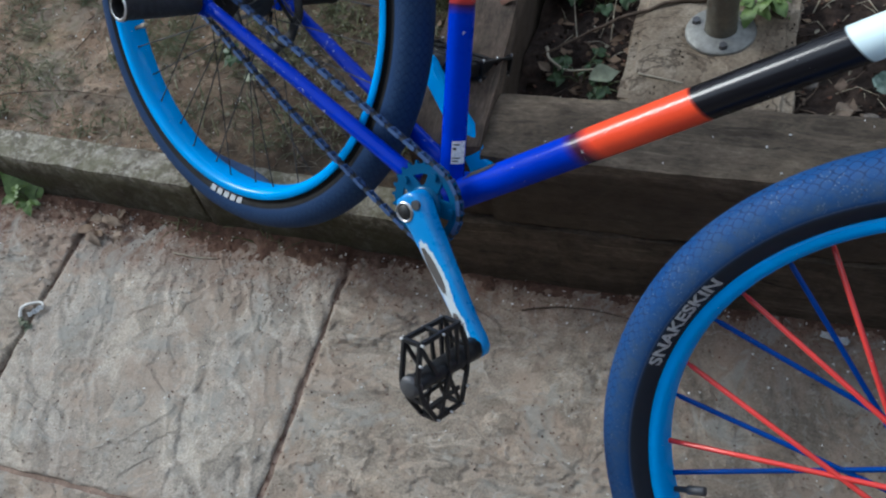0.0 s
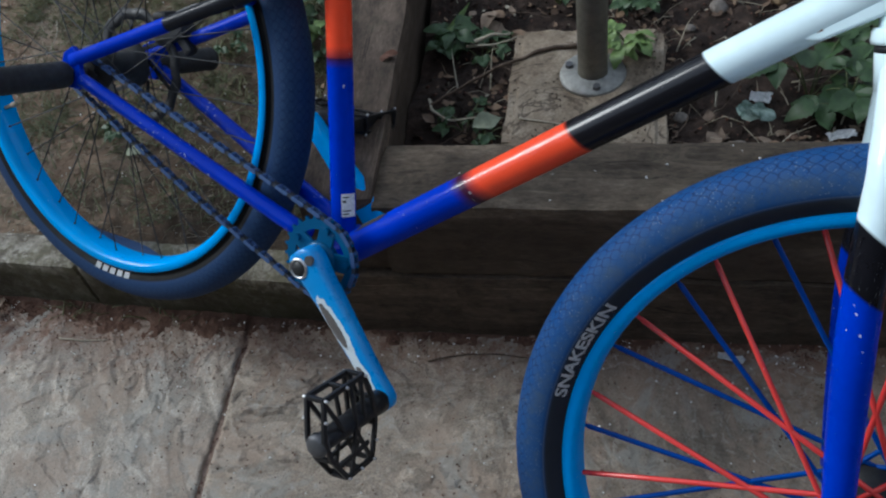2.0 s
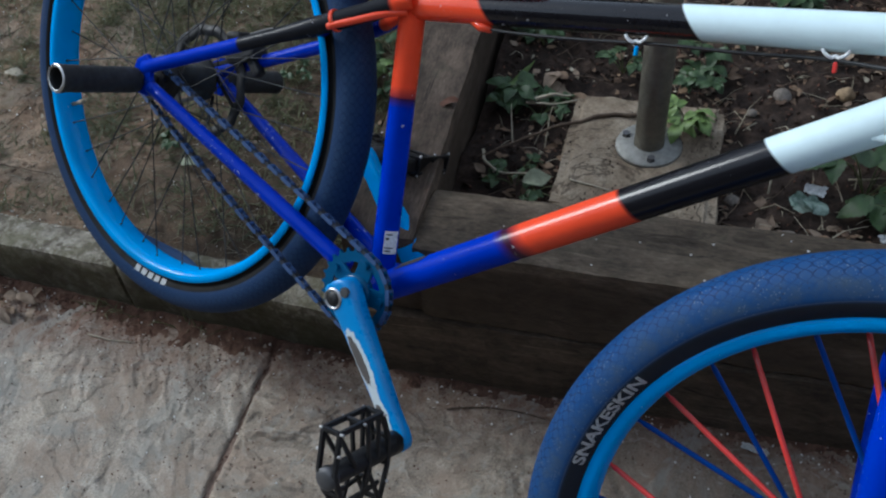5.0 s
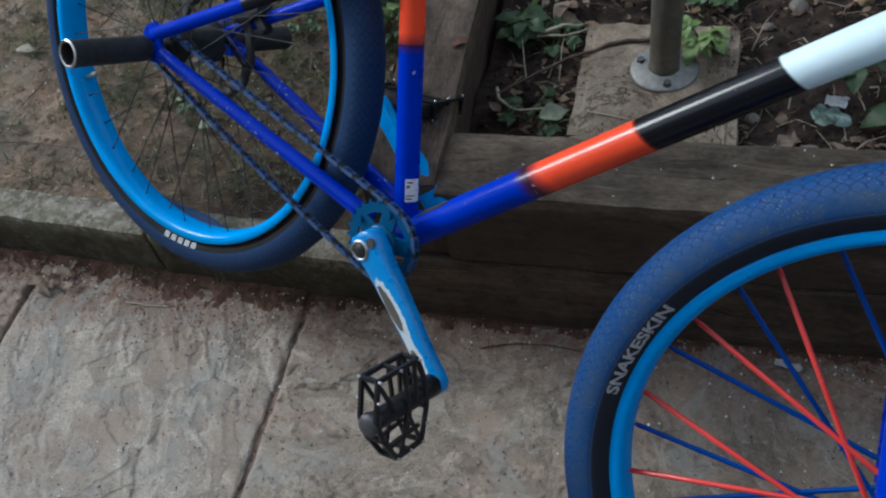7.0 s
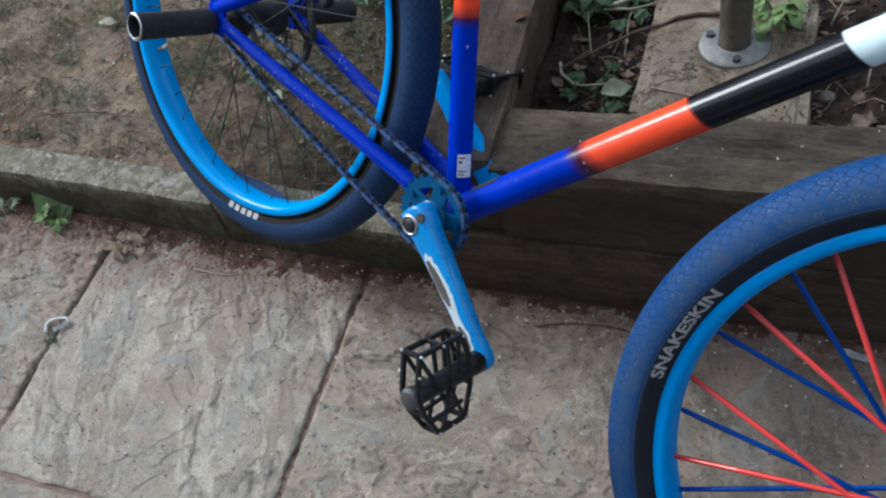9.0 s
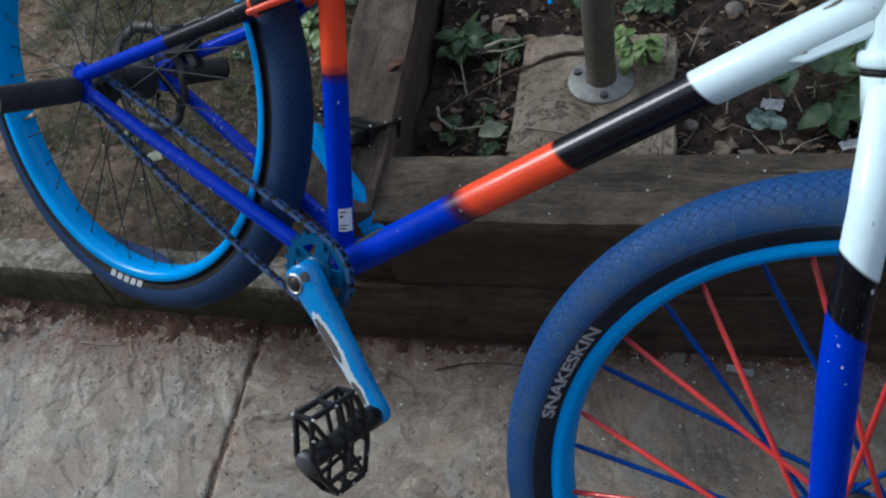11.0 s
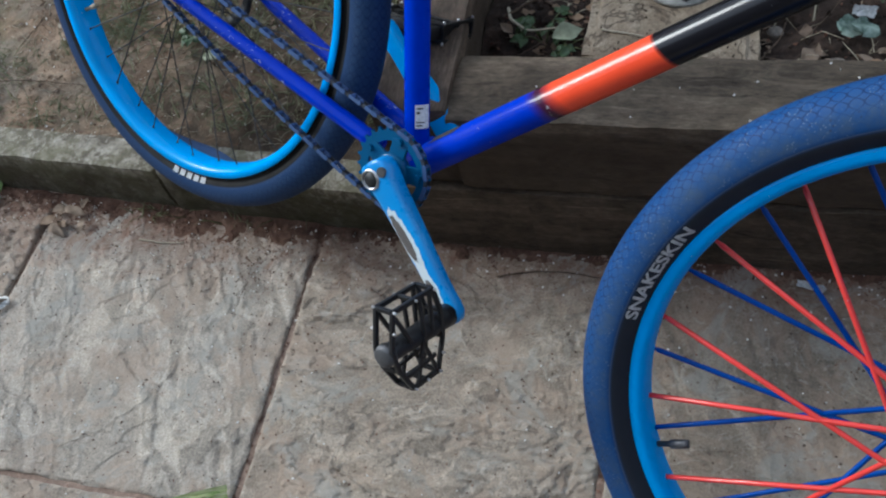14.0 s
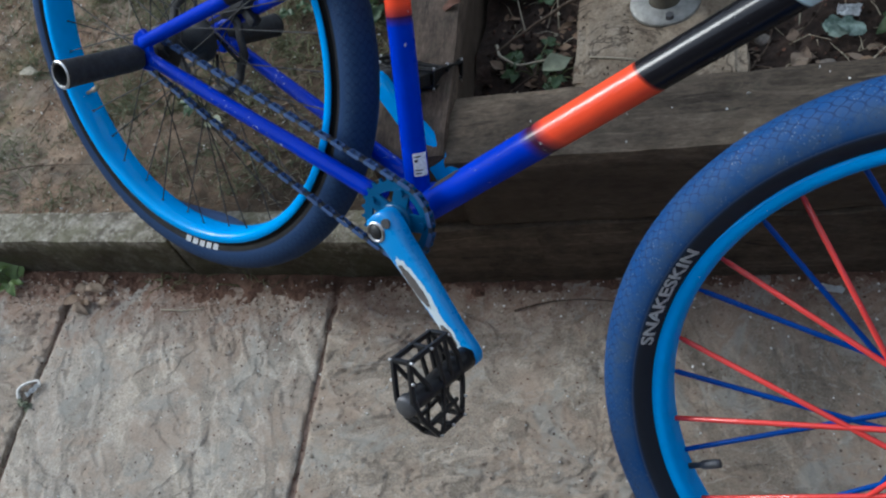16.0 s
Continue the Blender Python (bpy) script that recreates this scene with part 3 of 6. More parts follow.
def worn_block(lx, ly, lz, step=0.012, wear=0.003, seed=0.0, corner=0.006):
    """A block with rounded, uneven arrises; its base corner is the origin."""
    bm = bmesh.new()
    nx, ny, nz = max(2, round(lx / step)), max(2, round(ly / step)), max(2, round(lz / step))

    def face(o, a, b, na, nb):
        grid = [[bm.verts.new(Vector(o) + Vector(a) * (i / na) + Vector(b) * (j / nb)) for i in range(na + 1)] for j in range(nb + 1)]
        for j in range(nb):
            for i in range(na):
                bm.faces.new((grid[j][i], grid[j][i + 1], grid[j + 1][i + 1], grid[j + 1][i]))

    X, Y, Z = (lx, 0, 0), (0, ly, 0), (0, 0, lz)
    face((0, 0, 0), X, Z, nx, nz), face((0, ly, 0), Z, X, nz, nx)
    face((0, 0, 0), Y, X, ny, nx), face((0, 0, lz), X, Y, nx, ny)
    face((0, 0, 0), Z, Y, nz, ny), face((lx, 0, 0), Y, Z, ny, nz)
    bmesh.ops.remove_doubles(bm, verts=bm.verts, dist=1e-5)
    size = Vector((lx, ly, lz))
    for v in bm.verts:
        p = v.co.copy()
        for i in range(3):
            for j in range(i + 1, 3):
                da, db = min(p[i], size[i] - p[i]), min(p[j], size[j] - p[j])
                if da < corner and db < corner:
                    pull = corner * 0.22 * (1 + 0.8 * noise.noise(p * 25 + Vector((seed, 0, 0))))
                    for a in (i, j):
                        v.co[a] += pull if p[a] < size[a] / 2 else -pull
        d = noise.noise_vector(p * 14 + Vector((seed, seed, 0))) * wear + noise.noise_vector(p * 60 + Vector((0, seed, 0))) * wear * 0.4
        v.co += d
    for f in bm.faces:
        f.smooth = True
    me = bpy.data.meshes.new("block")
    bm.to_mesh(me)
    bm.free()
    me.set_sharp_from_angle(angle=radians(38))
    return me


def leaf_mesh(length, width, bend=0.3, fold=0.25, n=6, wave=0.0, seed=0, tip=1.0, teeth=0.0):
    """A leaf along +x: an outline that swells and tapers, toothed or not, folded along its midrib and bent."""
    r = random.Random(seed)
    verts, faces = [], []
    ph = r.random() * 6
    for i in range(n + 1):
        t = i / n
        w = width * 0.5 * math.sin(math.pi * min(1, t ** 0.75 * 0.97 + 0.02)) ** tip * (1 + 0.12 * math.sin(9 * t + ph)) * (1 - teeth * (i % 2))
        for j in (-1, -0.5, 0, 0.5, 1):
            z = length * (-bend * t * t + bend * 0.4 * t) + abs(j) * w * fold + wave * math.sin(7 * t + ph + 2 * j)
            verts.append((length * t, j * w, z))
    for i in range(n):
        for j in range(4):
            a = i * 5 + j
            faces.append((a, a + 1, a + 6, a + 5))
    return mesh_of("leaf", verts, faces)


# ---------------------------------------------------------------- setting: paving, kerb, sleepers, soil
ground = part("ground", sheet(grade(-120, 120, -2, 2, 0.5, 20), grade(-120, 120, -2, 2, 0.5, 20), lambda x, y: -0.035), M_SAND)
tagged(ground, "dark sandy earth under the paving", "ground", kind="structure")

joints = part("paving_bed", sheet(grade(-5.9, 4.9, -1.6, 0.7, 0.012, 0.3), grade(-3, 0.7, 0.0, 0.69, 0.012, 0.3), lambda x, y: 0.0014 + 0.0008 * fbm(x, y, 3, 4, 22)), M_SAND)
tagged(joints, "red-brown sand and dirt filling the paving joints", "ground", kind="structure")


def flake(x, y, seed):
    """Level of a riven face at a place, and its height: flakes and thin angular plates with low ragged steps."""
    wx, wy = 0.05 * fbm(x, y, seed + 13, 3, 9), 0.05 * fbm(x, y, seed + 17, 3, 9)
    n = fbm(x + wx, y + wy, seed, 4, 3.4) * 1.2 + 0.30 * fbm(x, y, seed + 7, 4, 11) + 0.05 * fbm(x, y, seed + 9, 3, 45)
    k = max(-1.8, min(3.6, n * 4.2))
    f = k - math.floor(k)
    level = math.floor(k) + min(1.0, max(0.0, (f - 0.93) / 0.07))
    cell = noise.voronoi(Vector((x * 7.5 + 9 * wx + 0.25 * fbm(x, y, seed + 21, 3, 30), y * 7.5 + 9 * wy + 0.25 * fbm(x, y, seed + 23, 3, 30), seed)))[1][0]
    plate = math.floor(3 * (0.5 + 0.5 * math.sin(cell.x * 57.3 + cell.y * 91.7))) - 1
    level += 0.7 * plate
    return level, max(0.0040, 0.0062 + level * 0.0013 + 0.0006 * fbm(x, y, seed + 3, 4, 14))


XS = [-5.8, -5.28, -4.76, -4.24, -3.72, -3.2, -2.67, -2.145, -1.61, -1.083, -0.565, -0.088, 0.43, 0.955, 1.48, 2.0, 2.52, 3.04, 3.56, 4.08, 4.6, 4.8]
YS = [0.700, 0.205, -0.30, -0.80, -1.3, -1.8]


PLATES = radians(-24)  # the grey stones split askew to their edges


def slab_face(x, y, ix, iy):
    seed = (ix - 5) * 3.7 + iy * 11.3
    if (ix + iy) % 2:
        c, q = math.cos(PLATES), math.sin(PLATES)
        return flake((x * c - y * q) * 1.5, (x * q + y * c) * 0.55, seed)
    level, h = flake(x * 1.15, y * 2.9, seed)  # the tan stone is split into closer, rougher ridges
    return level, max(0.0036, 0.0064 + (h - 0.0062) * 2.0)


def pave_height(x, y):
    """Top of the paving at a place."""
    ix = max(i for i in range(len(XS) - 1) if XS[i] <= x or i == 0)
    iy = max(i for i in range(len(YS) - 1) if YS[i] >= y or i == 0)
    e = min(x - XS[ix], XS[ix + 1] - x, YS[iy] - y, y - YS[iy + 1])
    return 0.003 if e < 0.006 else slab_face(x, y, ix, iy)[1]


def slab_mesh(ix, iy, step, gap=0.0041):
    x0, x1, y0, y1 = XS[ix] + gap, XS[ix + 1] - gap, YS[iy + 1] + gap, YS[iy] - gap
    nx, ny = max(3, round((x1 - x0) / step)) + 1, max(3, round((y1 - y0) / step)) + 1
    verts, faces, tone = [], [], []
    for j in range(ny):
        for i in range(nx):
            x, y = x0 + (x1 - x0) * i / (nx - 1), y0 + (y1 - y0) * j / (ny - 1)
            e = min(x - x0, x1 - x, y - y0, y1 - y)
            level, h = slab_face(x, y, ix, iy)
            h -= 0.0025 * max(0, 1 - e / 0.006) ** 2
            wob = 0.003 if e < 1e-6 else 0
            verts.append((x + wob * noise.noise(Vector((x * 30, y * 30, ix))), y + wob * noise.noise(Vector((x * 30, y * 30, iy + 9))), h))
            tone.append(0.5 + 0.5 * math.sin(level * 2.4 + (ix - 5) * 1.7 + iy))
    for j in range(ny - 1):
        for i in range(nx - 1):
            faces.append((j * nx + i, j * nx + i + 1, (j + 1) * nx + i + 1, (j + 1) * nx + i))
    rim = [i for i in range(nx)] + [j * nx + nx - 1 for j in range(1, ny)] + [(ny - 1) * nx + i for i in range(nx - 2, -1, -1)] + [j * nx for j in range(ny - 2, 0, -1)]
    k = len(verts)
    verts += [(verts[i][0], verts[i][1], -0.03) for i in rim]
    tone += [0.5] * len(rim)
    for a in range(len(rim)):
        b = (a + 1) % len(rim)
        faces.append((rim[b], rim[a], k + a, k + b))
    faces.append(tuple(k + a for a in range(len(rim))))
    me = mesh_of("slab", verts, faces)
    me.set_sharp_from_angle(angle=radians(62))
    me.attributes.new("layer", "FLOAT", "POINT").data.foreach_set("value", tone)
    kind = 0.1 if ix >= 11 else 0.45 if (ix + iy + 1) % 2 else 0.95  # each slab's own stone: grey, tan or brown
    me.attributes.new("stone", "FLOAT", "POINT").data.foreach_set("value", [kind] * len(verts))
    return me


pavement = new("pavement")
tagged(pavement, "grey-brown riven stone paving slabs with dark sandy joints", "pavement", kind="structure")
for iy in range(len(YS) - 1):
    for ix in range(len(XS) - 1):
        near = iy < 2 and 8 <= ix <= 12
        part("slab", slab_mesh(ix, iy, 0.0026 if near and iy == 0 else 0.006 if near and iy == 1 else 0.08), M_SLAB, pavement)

# kerb: worn concrete edging in lengths, running slightly askew to the paving
KERB_LINE = pose(-0.838, 0.681, 0, 0, 0, -2.8)
kerb = new("kerb")
tagged(kerb, "worn grey concrete edging kerb with lichen and moss", "kerb", kind="structure")
for i, (a, b) in enumerate(((-5.8, -5.0), (-5.0, -4.2), (-4.2, -3.3), (-3.3, -2.5), (-2.5, -1.69), (-1.69, -0.838), (-0.838, -0.412))):
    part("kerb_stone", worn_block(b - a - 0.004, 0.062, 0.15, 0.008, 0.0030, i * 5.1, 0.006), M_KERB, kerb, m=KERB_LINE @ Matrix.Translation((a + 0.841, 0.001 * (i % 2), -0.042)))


def sleeper(name, label, x, y, z, lx, ly, lz, mat, turn=0.0, seed=1.0):
    ob = part(name, worn_block(lx, ly, lz, 0.009, 0.0024, seed, 0.004), mat, m=pose(x, y, z, 0, 0, turn))
    return tagged(ob, label, "sleeper", "garden bed sleepers")


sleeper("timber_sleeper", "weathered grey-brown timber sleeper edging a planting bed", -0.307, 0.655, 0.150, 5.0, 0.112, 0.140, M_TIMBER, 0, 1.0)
sleeper("timber_sleeper", "damp dark timber sleeper at the foot of a planting bed", -0.222, 0.650, -0.02, 4.95, 0.11, 0.167, M_TIMBER_OLD, 0, 2.0)
sleeper("timber_sleeper", "short damp dark timber sleeper beside a kerb", -0.412, 0.651, -0.02, 0.1945, 0.10, 0.167, M_TIMBER_OLD, 0, 3.0)
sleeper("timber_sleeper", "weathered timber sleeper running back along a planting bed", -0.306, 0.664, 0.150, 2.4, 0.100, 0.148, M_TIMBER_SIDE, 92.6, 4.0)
sleeper("timber_sleeper", "damp lower timber sleeper running back along a bed", -0.312, 0.768, -0.02, 2.3, 0.096, 0.167, M_TIMBER_OLD, 92.6, 5.0)
sleeper("timber_sleeper", "old grey timber sleeper lying across the bed soil", 0.56, 1.07, 0.165, 1.6, 0.25, 0.11, M_TIMBER, 86, 6.0)


def lawn_height(x, y):
    d = max(0.0, y - 0.75)
    return 0.088 + 0.012 * fbm(x, y, 1, 5, 4) + 0.005 * fbm(x, y, 5, 4, 26) + 0.02 * min(1, d)


def lawn_sheet():
    """The soil's grid, skewed so that its near edge runs along the kerb."""
    xs, ys = grade(-9, -0.36, -1.9, -0.37, 0.011, 0.4), grade(0.0, 11.4, 0.01, 1.4, 0.011, 0.4)
    me = sheet(xs, ys, lambda x, y: 0.0)
    for v in me.vertices:
        y = v.co.y + max(0.705, 0.712 - 0.049 * (v.co.x + 0.838))
        v.co = (v.co.x, y, lawn_height(v.co.x, y))
    return me


soil = part("bare_soil", lawn_sheet(), M_SOIL)
tagged(soil, "trodden brown soil with dry bits and thin grass", "soil", kind="structure")


def bed_height(x, y):
    return 0.205 + 0.018 * fbm(x, y, 2, 4, 5) + 0.011 * fbm(x, y, 8, 4, 24)


bed = part("bed_soil", sheet(grade(-0.315, 8, -0.31, 0.75, 0.009, 0.4), grade(0.755, 12, 0.76, 1.9, 0.009, 0.4), bed_height), M_BED)
tagged(bed, "dark damp planting bed soil with leaf litter", "soil", kind="structure")


def unseen_wall(name, label, x0, x1, y0, y1, h):
    bm = bmesh.new()
    add_box(bm, (x1 - x0, y1 - y0, h + 0.1), Matrix.Translation(((x0 + x1) / 2, (y0 + y1) / 2, h / 2 - 0.05)), 0.01)
    return tagged(part(name, bm, M_WALL), label, "wall", kind="structure")


# unseen plain walls round the camera, added to block low sky light
unseen_wall("unseen_wall_south", "unseen plain brown wall added to block sky light", -6, 6, -1.75, -1.5, 2.4)
unseen_wall("unseen_wall_west", "unseen plain brown wall added to close the yard", -6, -5.8, -1.5, 4.4, 1.9)
unseen_wall("unseen_wall_east", "unseen plain brown wall added to close the yard", 4.8, 5, -1.5, 4.4, 1.9)
unseen_wall("unseen_wall_north", "unseen plain brown wall added to close the yard", -6, 5, 4.4, 4.6, 1.9)


def kerb_foot(x):
    """Where the foot of the kerb, or of the sleepers, stands."""
    return 0.672 if x > -0.65 else 0.681 - 0.049 * (x + 0.838)


def dirt_height(x, y):
    """Soil and crumbs washed against the foot of the kerb and the sleepers."""
    d = max(0.0, kerb_foot(x) - y)
    reach = (0.030 if x > -0.35 else 0.020) + 0.018 * math.exp(-((x + 0.70) / 0.25) ** 2) + 0.012 * fbm(x, 0.0, 4, 4, 7)
    return pave_height(x, y) + 0.0030 * (1 - d / max(0.012, reach)) + 0.0026 * fbm(x, y, 6, 5, 34) + 0.0016 * fbm(x, y, 16, 3, 110)


dirt = part("kerb_dirt", sheet([-1.7 + 0.004 * i for i in range(720)], [0.50 + 0.004 * i for i in range(56)], dirt_height), M_DIRT)
tagged(dirt, "red-brown dirt washed along the foot of kerb and sleepers", "soil", kind="structure")

# ---------------------------------------------------------------- the bicycle, leaning back over the kerb and the bed
BIKE_POSE = Matrix(((0.8598, 0.3270, 0.3923, -0.325), (-0.4844, 0.7656, 0.4234, 0.585), (-0.1619, -0.5540, 0.8166, 0.296), (0, 0, 0, 1)))
FRONT_POSE = Matrix(((0.9642, 0.2117, 0.1599, 0.230), (-0.2653, 0.7693, 0.5812, 0.316), (0.0, -0.6028, 0.7979, 0.265), (0, 0, 0, 1)))
bicycle = new("bicycle")
bicycle.matrix_basis = BIKE_POSE
tagged(bicycle, "hand-painted blue, orange, black and white bicycle leaning back over a kerb", "bicycle")
FRONT = BIKE_POSE.inverted() @ FRONT_POSE
AXLE = Vector((-0.427, 0, 0.038))
REAR = Matrix.Translation(AXLE)
REAR_WHEEL = Matrix.Translation(AXLE + Vector((0.005, 0, 0.007)))
FRONT_WHEEL = FRONT @ Matrix.Translation((-0.0060, -0.0125, 0.0098)) @ Matrix.Rotation(-0.018, 4, "Z") @ Matrix.Rotation(0.0577, 4, "X")


def bands(*rows):
    """Ramp stops for bands of paint: (end of band, colour, softness of its far edge)."""
    stops, colour = [], None
    for i, (end, c, soft) in enumerate(rows):
        if i == 0:
            stops.append((0.0, c))
        else:
            p, s = rows[i - 1][0], rows[i - 1][2]
            stops.append((min(1, p + s), c))
        if i < len(rows) - 1:
            stops.append((max(0, end - soft), c))
    return stops


def tube(name, a, b, r, mat, label="", n=24, cuts=12, r2=None, slant=(0, 0, 0), flare=(0.0, 1.0)):
    """A straight tube; its radius runs from r to r2 between the two shares of its length in flare."""
    a, b = Vector(a), Vector(b)
    pts = [a.lerp(b, i / cuts) for i in range(cuts + 1)]
    rr = [r + ((r2 or r) - r) * min(1.0, max(0.0, (i / cuts - flare[0]) / (flare[1] - flare[0]))) for i in range(cuts + 1)]
    return part(name, sweep(pts, rr, n, slant=slant), mat, bicycle, label)


HEAD_LOW, HEAD_UP = Vector((0.4235, 0, 0.4585)), Vector((-0.395, 0, 0.917)).normalized()
HEAD_TOP = HEAD_LOW + HEAD_UP * 0.125

# main tubes with their bands of paint
P_DOWN = paint("down_tube_paint", bands((0.285, BLUE, 0.012), (0.318, (0.055, 0.012, 0.04), 0.014), (0.515, ORANGE, 0.0015), (0.748, BLACK, 0.0015), (1.0, WHITE, 0)), 0.40, 0.75, (0.45, 0.45, 0.47), 0.55)
down_tube = tube("down_tube", (0.0103, 0, 0.0081), (0.4023, 0, 0.5011), 0.0185, P_DOWN, "down tube in blue, orange, black and white bands", 32, 40, None, (-0.27, 0, 0.21))
P_TOP = paint("top_tube_paint", bands((0.168, ORANGE, 0.0015), (0.572, BLACK, 0.0015), (1.0, WHITE, 0)), 0.17, 0.85, (0.6, 0.6, 0.6), 0.7)
tube("top_tube", (-0.112, 0, 0.3105), (0.386, 0, 0.5325), 0.0160, P_TOP, "top tube in orange, black and white bands", 32, 40, 0.0170, (-0.28, 0, 0.64), (0.5, 0.78))
P_SEAT = paint("seat_tube_paint", bands((0.572, BLUE, 0.015), (0.600, (0.055, 0.016, 0.05), 0.022), (1.0, ORANGE, 0)), 0.17, 0.6, (0.5, 0.5, 0.52), 0.35)
seat_tube = tube("seat_tube", (-0.001, 0, 0.005), (-0.1365, 0, 0.358), 0.0148, P_SEAT, "seat tube in blue fading to orange", 32, 30)
tube("seat_clamp", (-0.1345, 0, 0.355), (-0.1415, 0, 0.374), 0.0185, M_BLACKMETAL, "black seat clamp")
tube("seat_post", (-0.140, 0, 0.37), (-0.152, 0, 0.402), 0.0135, M_BLACKMETAL, "black seat post")
tube("head_tube", HEAD_LOW - HEAD_UP * 0.0, HEAD_TOP, 0.0195, M_WHITE, "white head tube", 32)
part("headset_cup", lathe([(0.018, -0.006), (0.0235, -0.006), (0.0245, -0.003), (0.0245, 0.004), (0.0225, 0.007), (0.018, 0.007)], 40), M_WHITE, bicycle, "white headset cup", Matrix.Translation(HEAD_LOW) @ HEAD_UP.to_track_quat("Y", "X").to_matrix().to_4x4())
part("headset_seal", lathe([(0.016, -0.0125), (0.0205, -0.0125), (0.0205, -0.006), (0.016, -0.006)], 40), M_BLACKMETAL, bicycle, "thin black headset seal", Matrix.Translation(HEAD_LOW) @ HEAD_UP.to_track_quat("Y", "X").to_matrix().to_4x4())
part("headset_top_cup", lathe([(0.017, -0.004), (0.0235, -0.004), (0.0235, 0.006), (0.020, 0.010), (0.004, 0.012)], 40), M_WHITE, bicycle, "white upper headset cup", Matrix.Translation(HEAD_TOP) @ HEAD_UP.to_track_quat("Y", "X").to_matrix().to_4x4())
tube("steerer", HEAD_TOP + HEAD_UP * 0.008, HEAD_TOP + HEAD_UP * 0.06, 0.0145, M_BLACKMETAL)

# gusset plate under the down tube, and a small one over the seat cluster
gus = bmesh.new()
d_dir = (Vector((0.4023, 0, 0.5011)) - Vector((0.0103, 0, 0.0081))).normalized()
d_nor = Vector((d_dir.z, 0, -d_dir.x))
base = Vector((0.0103, 0, 0.0081))
ring = []
for s, h in ((0.545, 0.012), (0.556, 0.0185), (0.605, 0.0215), (0.614, 0.020), (0.614, 0.008), (0.545, 0.008)):
    p = base + d_dir * s + d_nor * h
    ring.append([gus.verts.new(p + Vector((0, y, 0))) for y in (-0.0155, 0.0155)])
for i in range(len(ring)):
    a, b = ring[i], ring[(i + 1) % len(ring)]
    gus.faces.new((a[0], b[0], b[1], a[1]))
gus.faces.new([r[0] for r in ring][::-1]), gus.faces.new([r[1] for r in ring])
bmesh.ops.bevel(gus, geom=list(gus.edges), offset=0.003, segments=3, profile=0.5, affect="EDGES")
part("gusset", gus, M_WHITE, bicycle, "white welded gusset plate")

# bottom bracket shell, stays and dropouts
part("bottom_bracket", lathe([(0.012, -0.040), (0.0205, -0.040), (0.0215, -0.037), (0.0215, 0.037), (0.0205, 0.040), (0.012, 0.040)], 40), M_BLUE, bicycle, "blue bottom bracket shell")
part("bearing_cup", lathe([(0.012, -0.052), (0.021, -0.052), (0.0225, -0.049), (0.0225, -0.040), (0.012, -0.040)], 36), M_TEAL, bicycle)
P_SS = paint("seat_stay_paint", bands((0.43, BLUE, 0.004), (0.945, (0.016, 0.017, 0.021), 0.006), (1.0, ORANGE, 0)), 0.42, 0.9, (0.5, 0.5, 0.55), 0.15)
for s in (-1, 1):
    wide = 0.0635 if s < 0 else 0.0700
    tube("chain_stay", (-0.405, s * wide, 0.040), (-0.032, s * 0.033, 0.010), 0.0088, M_BLUE, "blue chain stay", 20, 14, 0.0105)
    low = 0.0 if s < 0 else 0.003
    pts = curve([(-0.425, s * 0.0635, 0.058 - low), (-0.30, s * 0.058, 0.155 - low), (-0.20, s * 0.047, 0.235 - low), (-0.135, s * 0.024, 0.294 - low), (-0.112, s * 0.014, 0.316 - low)], 10)
    part("seat_stay", sweep(pts, [0.0088 + (0.0022 * min(1.0, max(0.0, (i / len(pts) - 0.38) / 0.1)) if s < 0 else 0.0) for i in range(len(pts))], 20), P_SS if s < 0 else M_BLUE, bicycle, "blue and black seat stay" if s < 0 else "blue seat stay")
    drop = bmesh.new()
    out = [(-0.443, 0.028), (-0.436, 0.018), (-0.405, 0.026), (-0.396, 0.042), (-0.408, 0.052), (-0.414, 0.072), (-0.428, 0.076), (-0.441, 0.062)]
    lo = [drop.verts.new((x, s * 0.060, z)) for x, z in out]
    hi = [drop.verts.new((x, s * 0.0675, z)) for x, z in out]
    drop.faces.new(lo if s > 0 else lo[::-1]), drop.faces.new(hi[::-1] if s > 0 else hi)
    for i in range(len(out)):
        j = (i + 1) % len(out)
        drop.faces.new((lo[i], lo[j], hi[j], hi[i]))
    bmesh.ops.recalc_face_normals(drop, faces=drop.faces)
    bmesh.ops.bevel(drop, geom=list(drop.edges), offset=0.0015, segments=2, profile=0.5, affect="EDGES")
    part("dropout", drop, M_BLUE, bicycle, "blue dropout plate")
tube("stay_bridge", (-0.205, -0.046, 0.228), (-0.205, 0.046, 0.228), 0.006, M_BLUE)
# an orange tie and an orange-painted hose at the top of the black half of the stay
part("cable_tie", lathe([(0.0100, -0.0022), (0.0128, -0.0022), (0.0128, 0.0022), (0.0100, 0.0022)], 24), M_ORANGE, bicycle, "orange cable tie", Matrix.Translation((-0.178, -0.0405, 0.2545)) @ Vector((0.75, 0.2, 0.62)).to_track_quat("Y", "X").to_matrix().to_4x4())
pts = curve([(-0.178, -0.050, 0.247), (-0.152, -0.043, 0.268), (-0.128, -0.030, 0.289), (-0.110, -0.016, 0.302)], 10)
part("hose_cover", sweep(pts, 0.0042, 12), M_ORANGE, bicycle, "orange-painted hose beside the stay")
part("seat_stay_yoke", sweep(curve([(-0.165, 0.03, 0.262), (-0.135, 0.012, 0.290), (-0.112, 0.0, 0.305)], 8), 0.0085, 14), M_ORANGE, bicycle, "orange stay end at the seat tube")

